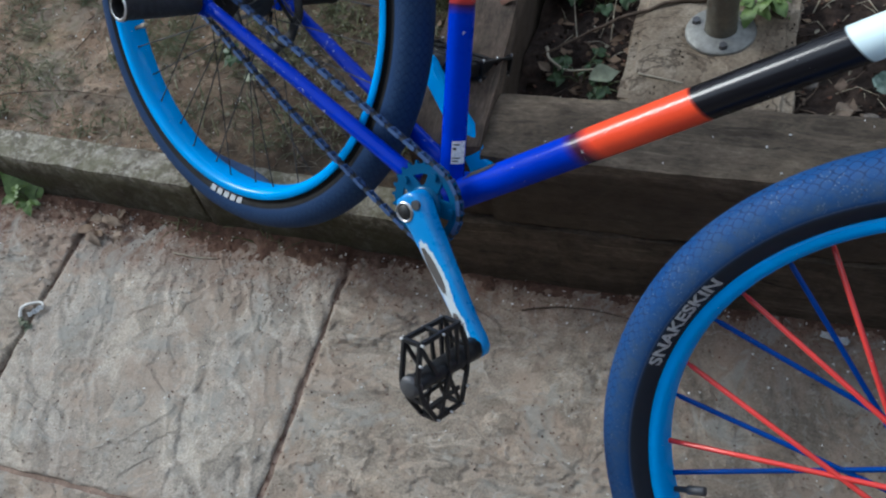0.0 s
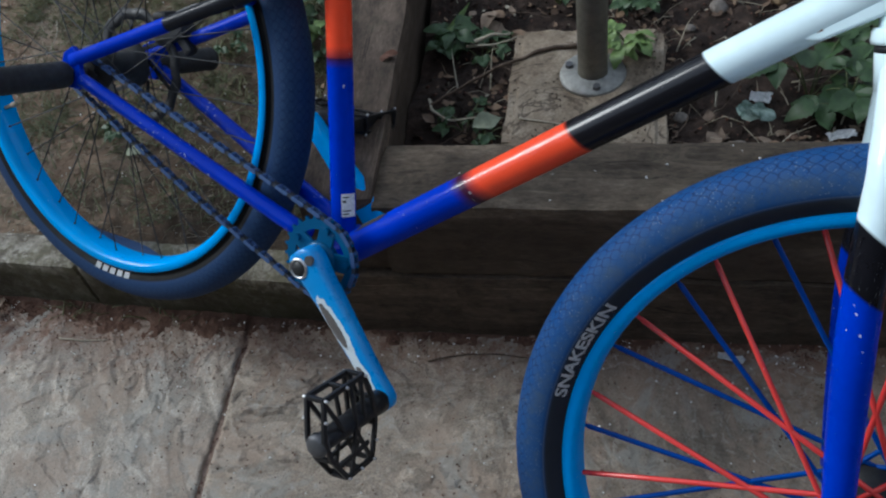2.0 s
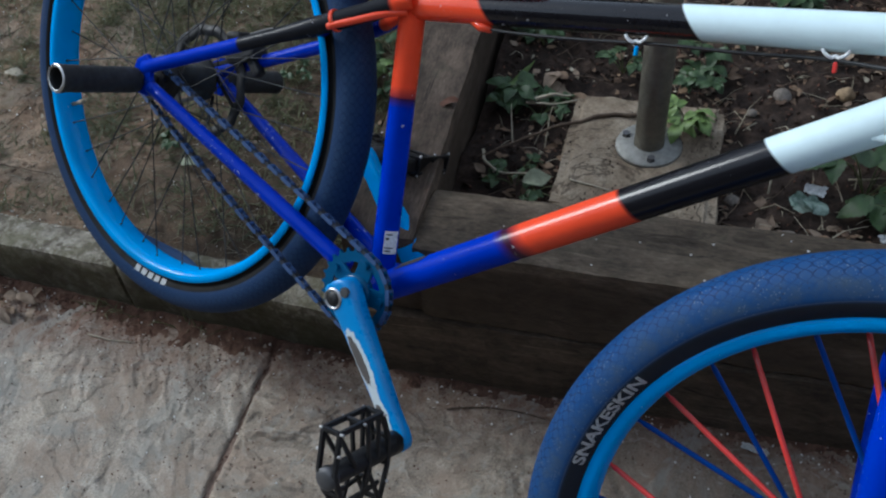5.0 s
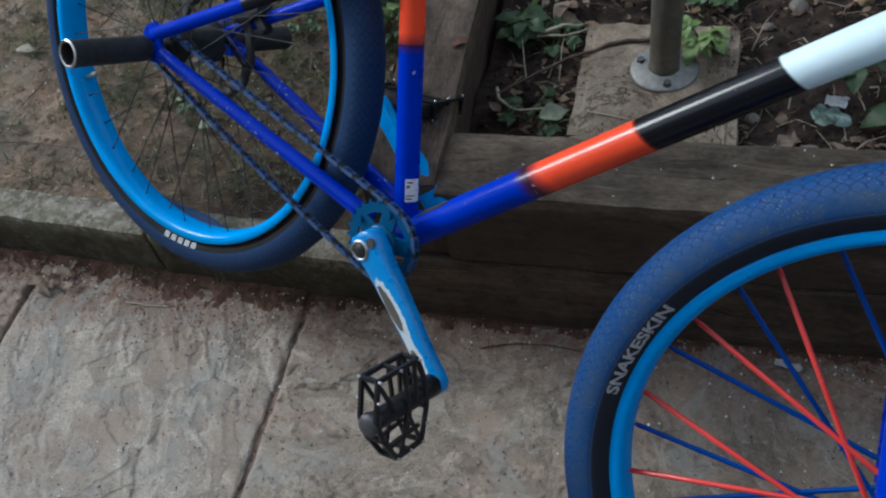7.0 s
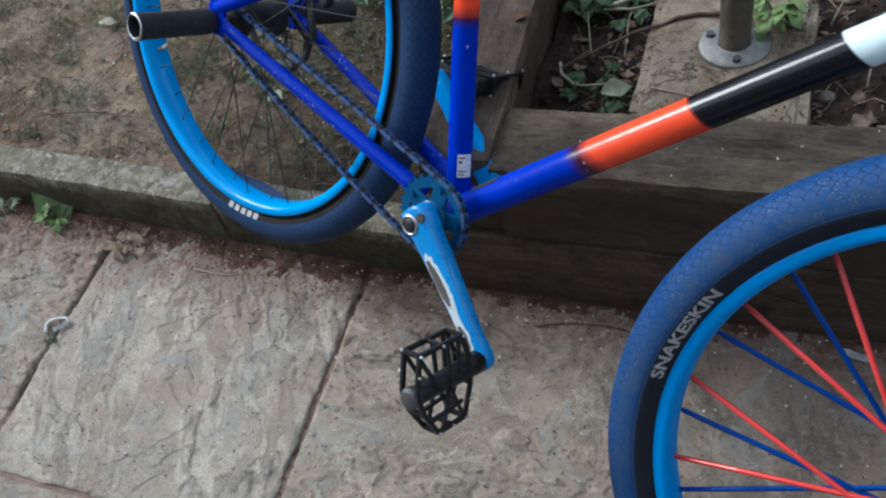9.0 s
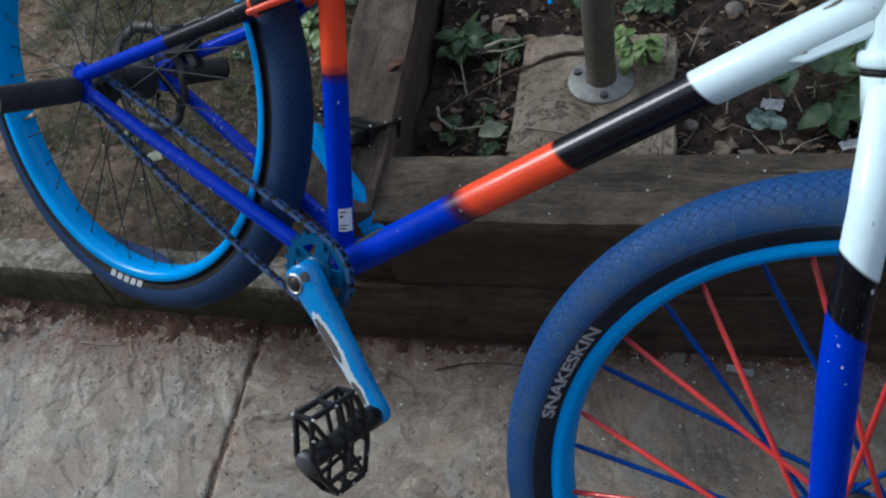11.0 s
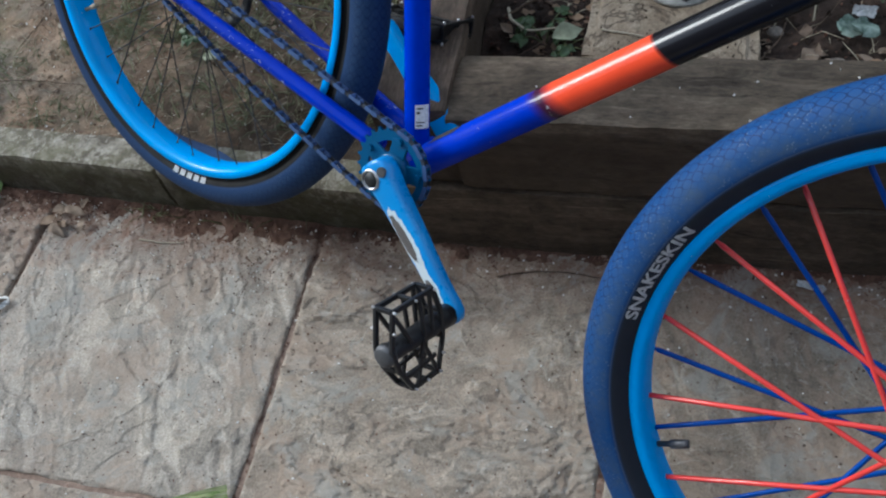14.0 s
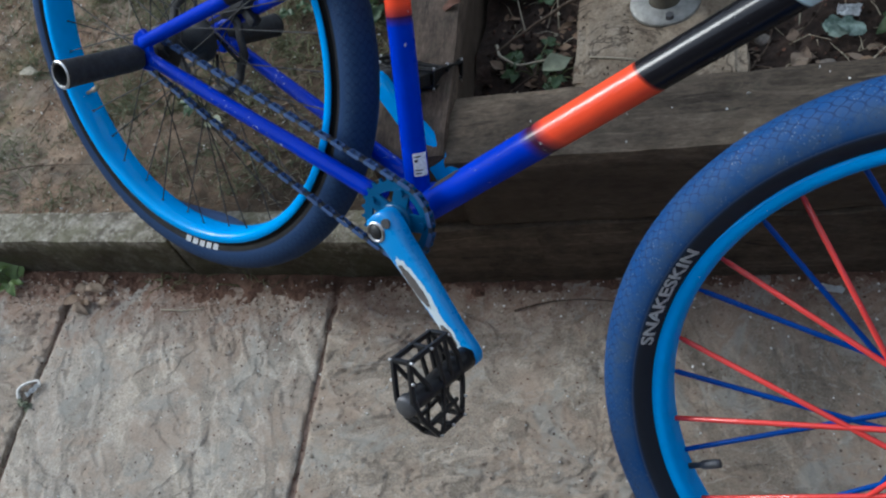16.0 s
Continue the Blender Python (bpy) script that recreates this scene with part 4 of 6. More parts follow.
# sticker on the seat tube
st_dir = Vector((-0.1355, 0, 0.353)).normalized()
verts, faces = [], []
for i in range(9):
    for j in range(9):
        a = radians(-64 + 62 * j / 8)
        c = st_dir * (0.040 + 0.028 * i / 8)
        side = Vector((st_dir.z, 0, -st_dir.x))
        p = c + (side * math.cos(a) + Vector((0, 1, 0)) * math.sin(a)) * 0.0162
        verts.append(p + Vector((0, 0, 0.005)))
faces = [(i * 9 + j, i * 9 + j + 1, (i + 1) * 9 + j + 1, (i + 1) * 9 + j) for i in range(8) for j in range(8)]
sticker = part("sticker", mesh_of("sticker", verts, faces), M_LITTER, seat_tube, "small pale paper sticker")
for lo, hi, a0, a1 in ((0.10, 0.16, -58, -34), (0.24, 0.29, -58, -26), (0.62, 0.72, -58, -44), (0.82, 0.88, -58, -30)):
    verts = []
    for i in (lo, hi):
        for j in range(5):
            a = radians(a0 + (a1 - a0) * j / 4)
            verts.append(st_dir * (0.040 + 0.028 * i) + (side * math.cos(a) + Vector((0, 1, 0)) * math.sin(a)) * 0.0166 + Vector((0, 0, 0.005)))
    part("print", mesh_of("print", verts, [(j, j + 1, j + 6, j + 5) for j in range(4)]), M_GRIP, sticker, "dark printed bar")

# saddle, slammed low over the clamp
sad = bmesh.new()
rows = []
for i in range(15):
    t = i / 14
    x = -0.262 + 0.262 * t
    w = 0.066 * (1 - t) ** 1.4 + 0.020 + 0.004 * math.sin(t * 3.1)
    z = 0.413 - 0.016 * math.sin(t * math.pi) + 0.004 * t
    row = []
    for j in range(13):
        a = math.pi * (j / 12)
        row.append(sad.verts.new((x, math.cos(a) * w, z + math.sin(a) ** 0.7 * 0.022 - 0.022)))
    for j in range(1, 8):
        u = j / 8
        row.append(sad.verts.new((x, -w + 2 * w * u, z - 0.026)))
    rows.append(row)
for a, b in zip(rows, rows[1:]):
    for j in range(len(a)):
        k = (j + 1) % len(a)
        sad.faces.new((a[j], a[k], b[k], b[j]))
sad.faces.new(rows[0]), sad.faces.new(rows[-1][::-1])
bmesh.ops.recalc_face_normals(sad, faces=sad.faces)
for f in sad.faces:
    f.smooth = True
part("saddle", sad, M_ORANGE, bicycle, "low orange-red saddle")
for s in (-1, 1):
    part("saddle_rail", sweep(curve([(-0.23, s * 0.022, 0.404), (-0.17, s * 0.022, 0.396), (-0.11, s * 0.020, 0.396), (-0.04, s * 0.008, 0.404)], 6), 0.0035, 10), M_BLACKMETAL, bicycle)

# cable under the top tube, with its guides
t0, t1 = Vector((-0.112, 0, 0.3105)), Vector((0.386, 0, 0.5325))
tdir = (t1 - t0).normalized()
tdown = Vector((tdir.z, 0, -tdir.x))


def under_top(s, drop, y=-0.004):
    return t0 + tdir * s + tdown * drop + Vector((0, y, 0))


pts = curve([under_top(0.085, 0.019), under_top(0.13, 0.0218), under_top(0.20, 0.0230), under_top(0.285, 0.0218), under_top(0.36, 0.0235), under_top(0.43, 0.0232), under_top(0.50, 0.028, -0.02), under_top(0.545, 0.020, -0.034), under_top(0.60, -0.02, -0.045), under_top(0.66, -0.09, -0.05)], 10)
part("brake_cable", sweep(pts, 0.0018, 10), M_CABLE, bicycle, "thin black brake cable")
for s, tie_mat, lab in ((0.262, M_RIM, "blue"), (0.438, M_REDSPOKE, "red")):
    clip = curve([under_top(s - 0.011, 0.0150, -0.008), under_top(s - 0.008, 0.0190, -0.008), under_top(s - 0.003, 0.0215, -0.007), under_top(s, 0.0200, -0.006), under_top(s + 0.003, 0.0215, -0.007), under_top(s + 0.008, 0.0190, -0.008), under_top(s + 0.011, 0.0150, -0.008)], 5)
    part("cable_guide", sweep(clip, 0.0016, 10), M_LITTER, bicycle, "small white cable clip")
    tag = bmesh.new()
    add_box(tag, (0.0035, 0.005, 0.009), Matrix.Translation(under_top(s + 0.001, 0.0295, -0.006)) @ Matrix.Rotation(radians(-24), 4, "Y"), 0.0012)
    part("cable_tie", tag, tie_mat, bicycle, lab + " cable tie end")
part("cable_stop", sweep([under_top(0.075, 0.012), under_top(0.088, 0.018), under_top(0.100, 0.0205)], [0.004, 0.0055, 0.0035], 12), M_ORANGE, bicycle, "orange cable stop")

# fork: crown, two blades with bands of paint
P_FORK = paint("fork_blade_paint", bands((0.36, WHITE, 0.002), (0.485, BLACK, 0.004), (1.0, BLUE, 0)), 0.17, 0.75, (0.5, 0.5, 0.55), 0.5, (0.36, 0.56))
crown_w = FRONT.inverted() @ (HEAD_LOW - HEAD_UP * 0.012)
crown_low = crown_w + Vector((0.006, 0, -0.030))
steer_top = FRONT.inverted() @ (HEAD_LOW - HEAD_UP * 0.004)
part("fork_crown", sweep([FRONT @ steer_top, FRONT @ crown_w, FRONT @ crown_low], [0.0175, 0.0205, 0.0195], 28), M_WHITE, bicycle, "white fork crown")
for s in (-1, 1):
    y = s * 0.058
    pts = [FRONT @ p for p in curve([(crown_w.x + 0.001, s * 0.006, crown_w.z - 0.004), (crown_w.x + 0.004, s * 0.022, crown_w.z - 0.026), (crown_w.x + 0.008, s * 0.046, crown_w.z - 0.066), (-0.066, y, 0.300), (-0.060, y, 0.205), (-0.046, y, 0.10), (-0.031, y, 0.005)], 9)]
    n = len(pts)
    rr = [0.0155 + 0.0010 * math.sin(min(1, i / (n * 0.5)) * math.pi / 2) - 0.0038 * max(0, i / n - 0.72) / 0.28 for i in range(n)]
    part("fork_blade", sweep(pts, rr, 28, slant=FRONT.col[0].xyz * -0.65), P_FORK, bicycle, "straight fork blade in white, black and blue bands")
    tip = bmesh.new()
    add_box(tip, (0.026, 0.007, 0.046), Matrix.Translation((-0.012, s * 0.055, 0.0)) @ Matrix.Rotation(radians(-18), 4, "Y"), 0.003)
    part("fork_tip", tip, M_BLUE, bicycle, "blue fork end", FRONT)
    nut = bmesh.new()
    bmesh.ops.create_cone(nut, cap_ends=True, segments=6, radius1=0.0105, radius2=0.0105, depth=0.012, matrix=Matrix.Translation((0, s * 0.0655, 0)) @ Matrix.Rotation(radians(90), 4, "X"))
    part("axle_nut", nut, M_BOLT, bicycle, "", FRONT)

# wheels
TYRES = {True: (0.3333, 0.0280, -0.0045), False: (0.332, 0.0265, 0.004)}  # outer radius, half width, seat across the rim
BEAD = {True: (0.2780, 0.0160), False: (0.2825, 0.0195)}  # radius, half distance


def tyre_profile(front, n=28):
    """From one bead over the crown to the other."""
    r_tyre, a_tyre, seat = TYRES[front]
    c = r_tyre - a_tyre
    out = []
    for i in range(n + 1):
        a = radians(-128 + 256 * i / n)
        out.append((c + a_tyre * math.cos(a), seat + a_tyre * math.sin(a) * 0.98))
    r_bead, half = BEAD[front]
    return [(r_bead, -half), *out, (r_bead, half)]


def rim_profile(edge, half, deep):
    """A shallow box rim: the radius of its edge, half its width, and the radius of its inner face."""
    side = [(edge + 0.0008, half - 0.0013), (edge, half)]
    for i in range(1, 10):  # one rounded section from the edge to the spoke bed
        a = radians(10 * i)
        side.append((edge - 0.003 - (edge - 0.003 - deep) * math.sin(a) ** 0.72, half * math.cos(a) ** 0.72))
    side.pop()
    inner = [(edge - 0.0015, half - 0.0033), (deep + 0.0060, half - 0.0055)]
    return [(r, -y) for r, y in side] + [(deep, 0.0)] + side[::-1] + inner + [(r, -y) for r, y in inner[::-1]]


RIMS = {True: rim_profile(0.2797, 0.0192, 0.2645), False: rim_profile(0.2842, 0.0222, 0.2685)}


def spoke_mesh(theta, sign, flange_y, hub_r, r, r_end, rim_y):
    a, b = theta, theta + radians(78) * sign
    p0 = Vector((0.2780 * math.cos(a), rim_y, 0.2780 * math.sin(a)))
    p1 = Vector((hub_r * math.cos(b), flange_y, hub_r * math.sin(b)))
    d = p1 - p0
    pts = [p0, p0 + d * 0.035, p0 + d * 0.04, p0 + d * 0.5, p0 + d * 0.95, p1]
    return sweep(pts, [r_end, r_end, r, r, r, r * 0.7], 8)


BULGE = 281  # degrees round the rear wheel


def bulged(p):
    """The slack rear tyre bulges away from the kerb that it rests on."""
    near = (math.degrees(math.atan2(p.z, p.x)) % 360 - BULGE) / 17
    out = max(0.0, p.y - TYRES[False][2]) / TYRES[False][1] * math.exp(-near * near)
    far = math.hypot(p.x, p.z)
    out *= min(1.0, max(0.0, (far - 0.2830) / 0.009))  # the bead stays in the rim
    shrink = 1 - 0.014 * out / far
    return Vector((p.x * shrink, p.y + 0.034 * out, p.z * shrink))


def wheel(where, label, front):
    rim = part("rim", lathe(RIMS[front], 144, 0.275, True), M_RIM, bicycle, label, where)
    tyre_me = lathe(tyre_profile(front), 160, 0.33)
    world_m = BIKE_POSE @ where
    inv = world_m.inverted()
    for v in [] if front else tyre_me.vertices:
        v.co = bulged(v.co)
    for v in tyre_me.vertices:  # the tyre flattens where it stands on the ground
        p = world_m @ v.co
        if p.z < 0.002:
            p.z = 0.002
            v.co = inv @ p
    tyre = part("tyre", tyre_me, M_TYRE if front else M_TYRE_REAR, bicycle, "blue-treaded tyre with a black sidewall", where)
    centre = FRONT if front else where  # the hub sits in the fork, the rim is dished to one side of it
    off = where.inverted() @ centre
    hub_w = 0.034
    hub_prof = [(0.006, -hub_w - 0.012), (0.011, -hub_w - 0.010), (0.013, -hub_w), (0.031, -hub_w + 0.001), (0.031, -hub_w + 0.004), (0.019, -hub_w + 0.010), (0.0175, 0.0), (0.019, hub_w - 0.010), (0.031, hub_w - 0.004), (0.031, hub_w - 0.001), (0.013, hub_w), (0.011, hub_w + 0.010), (0.006, hub_w + 0.012)]
    part("hub", lathe(hub_prof, 40), M_BLACKMETAL, bicycle, "black hub", centre)
    part("axle", sweep([(0, -0.076, 0), (0, 0.076, 0)], 0.005, 12), M_BOLT, bicycle, "", centre)
    for k in range(18):
        for side in (-1, 1):
            if front:
                th = radians(11.7 + 20 * k) if side < 0 else radians(0.7 + 20 * k)
                sign = 1 if k % 2 == 0 else -1
                if side > 0:
                    sign = -1 if k % 2 == 0 else 1
                mat = M_REDSPOKE if side < 0 else M_BLUESPOKE
                me = spoke_mesh(th, sign, side * 0.032, 0.029, 0.0027, 0.0020, side * 0.003)
            else:
                th = radians(4 + 20 * k + (10 if side > 0 else 0))
                mat = M_BLACKMETAL
                me = spoke_mesh(th, 1 if k % 2 else -1, side * 0.032, 0.029, 0.0009, 0.0020, side * 0.003)
            part("spoke", me, mat, rim, ("red" if side < 0 else "blue") + " covered spoke" if front else "thin black spoke", off)
    return rim, tyre


front_rim, front_tyre = wheel(FRONT_WHEEL, "sky-blue painted front rim", True)
rear_rim, rear_tyre = wheel(REAR_WHEEL, "sky-blue painted rear rim", False)

# valve at the front rim
va = radians(-155.9)
vd = Vector((math.cos(va), 0, math.sin(va)))
part("valve", sweep([vd * 0.275, vd * 0.252, vd * 0.2515, vd * 0.236, vd * 0.2325], [0.0032, 0.0032, 0.0050, 0.0050, 0.0044], 14), M_BOLT, front_rim, "black valve with its cap", FRONT_WHEEL.inverted() @ FRONT)


from_hub = Vector((math.cos(radians(218.0)), 0, math.sin(radians(218.0))))
part("valve", sweep([from_hub * 0.272, from_hub * 0.250, from_hub * 0.2495, from_hub * 0.240, from_hub * 0.238], [0.0028, 0.0028, 0.0040, 0.0040, 0.0028], 14), M_STRAW, rear_rim, "beige valve cap")
slot = []
for i in range(9):
    for j in range(7):
        a, c = radians(-172 + 30 * j / 6), base + d_dir * (0.034 + 0.042 * i / 8 - 0.004 * abs(j - 3))
        slot.append(c + (d_nor * math.cos(a) + Vector((0, 1, 0)) * math.sin(a)) * 0.0192)
part("paint_gap", mesh_of("slot", slot, [(i * 7 + j, i * 7 + j + 1, i * 7 + j + 8, i * 7 + j + 7) for i in range(8) for j in range(6)]), M_GRIP, down_tube, "black bare patch by the bottom bracket")


def tube_mark(name, label, parent, start, along, out, radius, s0, s1, a0, a1, mat, seed):
    """A thin mark with a ragged edge lying on a tube."""
    verts, across = [], along.cross(out)
    for i in range(11):
        t = i / 10
        half = (1 - abs(2 * t - 1) ** 2.5) * (0.7 + 0.5 * noise.noise(Vector((t * 6, seed, 0))))
        for j in (-1, -0.5, 0, 0.5, 1):
            a = radians((a0 + a1) / 2 + (a1 - a0) / 2 * j * half + 5 * noise.noise(Vector((t * 5, seed, 3))))
            verts.append(start + along * (s0 + (s1 - s0) * t) + (out * math.cos(a) + across * math.sin(a)) * radius)
    return part(name, mesh_of(name, verts, [(i * 5 + j, i * 5 + j + 1, i * 5 + j + 6, i * 5 + j + 5) for i in range(10) for j in range(4)]), mat, parent, label)


NEAR = Vector((0, -1, 0))
for s0, s1, a0, a1, seed in ((0.583, 0.606, -40, -54, 1.0), (0.604, 0.616, -44, -56, 2.0)):
    tube_mark("scratch", "dark grimy scratch", down_tube, base, d_dir, NEAR, 0.0191, s0, s1, a0, a1, M_GRIME, seed)
tube_mark("rust_spot", "small rust stain", down_tube, base, d_dir, NEAR, 0.0191, 0.556, 0.562, 30, 42, M_RUST, 3.0)


def sidewall_y(r, front):
    r_tyre, a_tyre, seat = TYRES[front]
    c = r_tyre - a_tyre
    low = c + a_tyre * math.cos(radians(128))
    if r < low:
        r_bead, half = BEAD[front]
        return half + (a_tyre * math.sin(radians(128)) * 0.98 - seat - half) * (r - r_bead) / (low - r_bead)
    return math.sqrt(max(0.0, a_tyre ** 2 - (r - c) ** 2)) * 0.98 - seat


def round_print(me, a0, a1, r0, r1, front, side=-1):
    """Bends flat print (0..1 along, 0..1 up) on to a tyre's sidewall."""
    for v in me.vertices:
        a = radians(a0 + (a1 - a0) * v.co.x)
        r = r0 + (r1 - r0) * v.co.y
        v.co = (r * math.cos(a), side * (sidewall_y(r, front) + 0.0011), r * math.sin(a))
    me.update()
    return me


def word_mesh(text):
    cu = bpy.data.curves.new("word", "FONT")
    cu.body, cu.resolution_u, cu.offset = text, 3, 0.032
    ob = bpy.data.objects.new("word", cu)
    scene.collection.objects.link(ob)
    dg = bpy.context.evaluated_depsgraph_get()
    me = bpy.data.meshes.new_from_object(ob.evaluated_get(dg))
    bpy.data.objects.remove(ob)
    bm = bmesh.new()
    bm.from_mesh(me)
    bmesh.ops.triangulate(bm, faces=bm.faces)
    bmesh.ops.subdivide_edges(bm, edges=[e for e in bm.edges if e.calc_length() > 0.2], cuts=2)
    bm.to_mesh(me)
    bm.free()
    xs, ys = [v.co.x for v in me.vertices], [v.co.y for v in me.vertices]
    for v in me.vertices:
        v.co = ((v.co.x - min(xs)) / (max(xs) - min(xs)), (v.co.y - min(ys)) / (max(ys) - min(ys)), 0)
    me.materials.clear()
    return me


part("lettering", round_print(word_mesh("SNAKESKIN"), 173.8, 150.9, 0.2838, 0.2942, True), M_LETTER, front_tyre, "pale printed word on the sidewall")
bars = bmesh.new()
for k in range(5):
    for u in range(4):
        q = [bars.verts.new((k * 0.2 + 0.035 * (u + du), v, 0)) for du, v in ((0, 0), (1, 0), (1, 1), (0, 1))]
        bars.faces.new(q)
bar_me = bpy.data.meshes.new("print")
bars.to_mesh(bar_me)
bars.free()
for a0, a1 in ((272.5, 274.5), (275.5, 278.5)):
    mark = bmesh.new()
    grid = []
    for i in range(5):
        for j in range(3):
            a, r = radians(a0 + (a1 - a0) * i / 4), 0.3065 + 0.004 * j / 2 + 0.001 * math.sin(i * 2.1)
            grid.append(mark.verts.new(bulged(Vector((r * math.cos(a), math.sqrt(0.0265 ** 2 - (r - 0.3055) ** 2) * 0.98 + 0.0052, r * math.sin(a))))))
    for i in range(4):
        for j in range(2):
            mark.faces.new((grid[i * 3 + j], grid[i * 3 + j + 1], grid[i * 3 + j + 4], grid[i * 3 + j + 3]))
    part("print_mark", mark, M_LETTER, rear_tyre, "worn white print on the far sidewall")
part("lettering", round_print(bar_me, 279.0, 293.5, 0.2975, 0.2895, False), M_LETTER, rear_tyre, "worn white print on the sidewall")

# stunt pegs on the rear axle
for s in (-1, 1):
    prof = [(0.0055, 0.070), (0.0150, 0.070), (0.0165, 0.073), (0.0170, 0.080), (0.0170, 0.176), (0.0178, 0.178), (0.0178, 0.184), (0.0150, 0.184), (0.0140, 0.178), (0.0135, 0.10)]
    peg = part("axle_peg", lathe([(r, s * y) for r, y in prof], 32), M_GRIP, bicycle, "black stunt peg on the rear axle", REAR)
    part("peg_rim", lathe([(0.0139, s * 0.1848), (0.0150, s * 0.1852), (0.0172, s * 0.1852), (0.0179, s * 0.1842)], 32), M_BARE, peg, "bare metal edge of the peg")

# rear disc, caliper, sprocket
ring = lathe([(0.064, 0.0462), (0.080, 0.0462), (0.080, 0.0478), (0.064, 0.0478)], 120, closed=True)
for v in ring.vertices:  # waved inner and outer edges
    wave = 1 + 0.022 * math.sin(12 * math.atan2(v.co.z, v.co.x))
    v.co.x, v.co.z = v.co.x * wave, v.co.z * wave
disc = part("brake_disc", ring, M_BLACKMETAL, bicycle, "dark waved brake disc", REAR)
for k in range(6):
    a = radians(60 * k)
    spoke = bmesh.new()
    add_box(spoke, (0.050, 0.0016, 0.006), Matrix.Rotation(-a, 4, "Y") @ Matrix.Translation((0.043, 0.047, 0.004)) @ Matrix.Rotation(radians(22), 4, "Y"), 0.0006)
    part("disc_arm", spoke, M_BLACKMETAL, disc)
cal = bmesh.new()
add_box(cal, (0.056, 0.030, 0.022), Matrix.Translation((0.050, 0.052, 0.070)) @ Matrix.Rotation(radians(-38), 4, "Y"), 0.007)
add_box(cal, (0.026, 0.036, 0.014), Matrix.Translation((0.030, 0.054, 0.086)) @ Matrix.Rotation(radians(-25), 4, "Y"), 0.006)
add_box(cal, (0.014, 0.016, 0.034), Matrix.Translation((0.072, 0.052, 0.066)) @ Matrix.Rotation(radians(-60), 4, "Y"), 0.004)
part("brake_caliper", cal, M_BLACKMETAL, bicycle, "black disc brake caliper", REAR)
pts = curve([AXLE + Vector((0.035, 0.06, 0.092)), AXLE + Vector((0.075, 0.064, 0.122)), AXLE + Vector((0.13, 0.062, 0.140)), AXLE + Vector((0.20, 0.055, 0.19)), AXLE + Vector((0.30, 0.03, 0.265))], 8)
part("brake_hose", sweep(pts, 0.0026, 10), M_CABLE, bicycle, "black brake hose")

CH_Y = -0.045


def toothed(teeth, r_out, r_in, thick):
    """A ring with teeth round the y axis."""
    bm = bmesh.new()
    prof = []
    for k in range(teeth):
        for da, rr in ((0.0, r_out - 0.005), (0.28, r_out - 0.0045), (0.42, r_out), (0.58, r_out), (0.72, r_out - 0.0045)):
            a = 2 * math.pi * (k + da) / teeth
            prof.append((rr * math.cos(a), rr * math.sin(a), r_in * math.cos(a), r_in * math.sin(a)))
    loops = [[bm.verts.new((x, y, z)) for x, z in pts] for y, pts in ((-thick / 2, [(p[0], p[1]) for p in prof]), (thick / 2, [(p[0], p[1]) for p in prof]), (thick / 2, [(p[2], p[3]) for p in prof]), (-thick / 2, [(p[2], p[3]) for p in prof]))]
    n = len(prof)
    for a, b in zip(loops, loops[1:] + loops[:1]):
        for i in range(n):
            j = (i + 1) % n
            bm.faces.new((a[i], a[j], b[j], b[i]))
    bmesh.ops.recalc_face_normals(bm, faces=bm.faces)
    return bm


R_RING, R_COG = 0.0495, 0.0262
ring_ob = part("chainring", toothed(26, R_RING + 0.0035, 0.0365, 0.0035), M_TEAL, bicycle, "blue-painted, dirty chainring", Matrix.Translation((0, CH_Y, 0)))
spider = bmesh.new()
for k in range(5):
    a = radians(72 * k + 20)
    add_box(spider, (0.026, 0.004, 0.022), Matrix.Rotation(-a, 4, "Y") @ Matrix.Translation((0.027, -0.0005, 0)), 0.0012)
part("chainring_arm", spider, M_TEAL, ring_ob, "blue arms of the chainring")
part("chainring_hub", lathe([(0.010, -0.006), (0.019, -0.006), (0.020, -0.003), (0.020, 0.003), (0.010, 0.003)], 30), M_TEAL, ring_ob)
for k in range(5):
    a = radians(72 * k + 20)
    bolt = bmesh.new()
    bmesh.ops.create_cone(bolt, cap_ends=True, segments=14, radius1=0.0045, radius2=0.004, depth=0.004, matrix=Matrix.Translation((0.0385 * math.cos(a), -0.0045, 0.0385 * math.sin(a))) @ Matrix.Rotation(radians(90), 4, "X"))
    part("chainring_bolt", bolt, M_TEAL, ring_ob, "painted chainring bolt")
part("sprocket", toothed(13, R_COG + 0.0035, 0.010, 0.003), M_BLACKMETAL, bicycle, "small black rear sprocket", REAR @ Matrix.Translation((0, CH_Y, 0)))

# chain: links along a belt round both cogs
gap = -AXLE
dist = math.hypot(AXLE.x, AXLE.z)
base_a = math.atan2(-AXLE.z, -AXLE.x)
off = math.asin((R_RING - R_COG) / dist)
line = []
up_a = base_a + math.pi / 2 + off
lo_a = base_a - math.pi / 2 - off


def on(c, r, a):
    return Vector((c.x + r * math.cos(a), CH_Y, c.z + r * math.sin(a)))


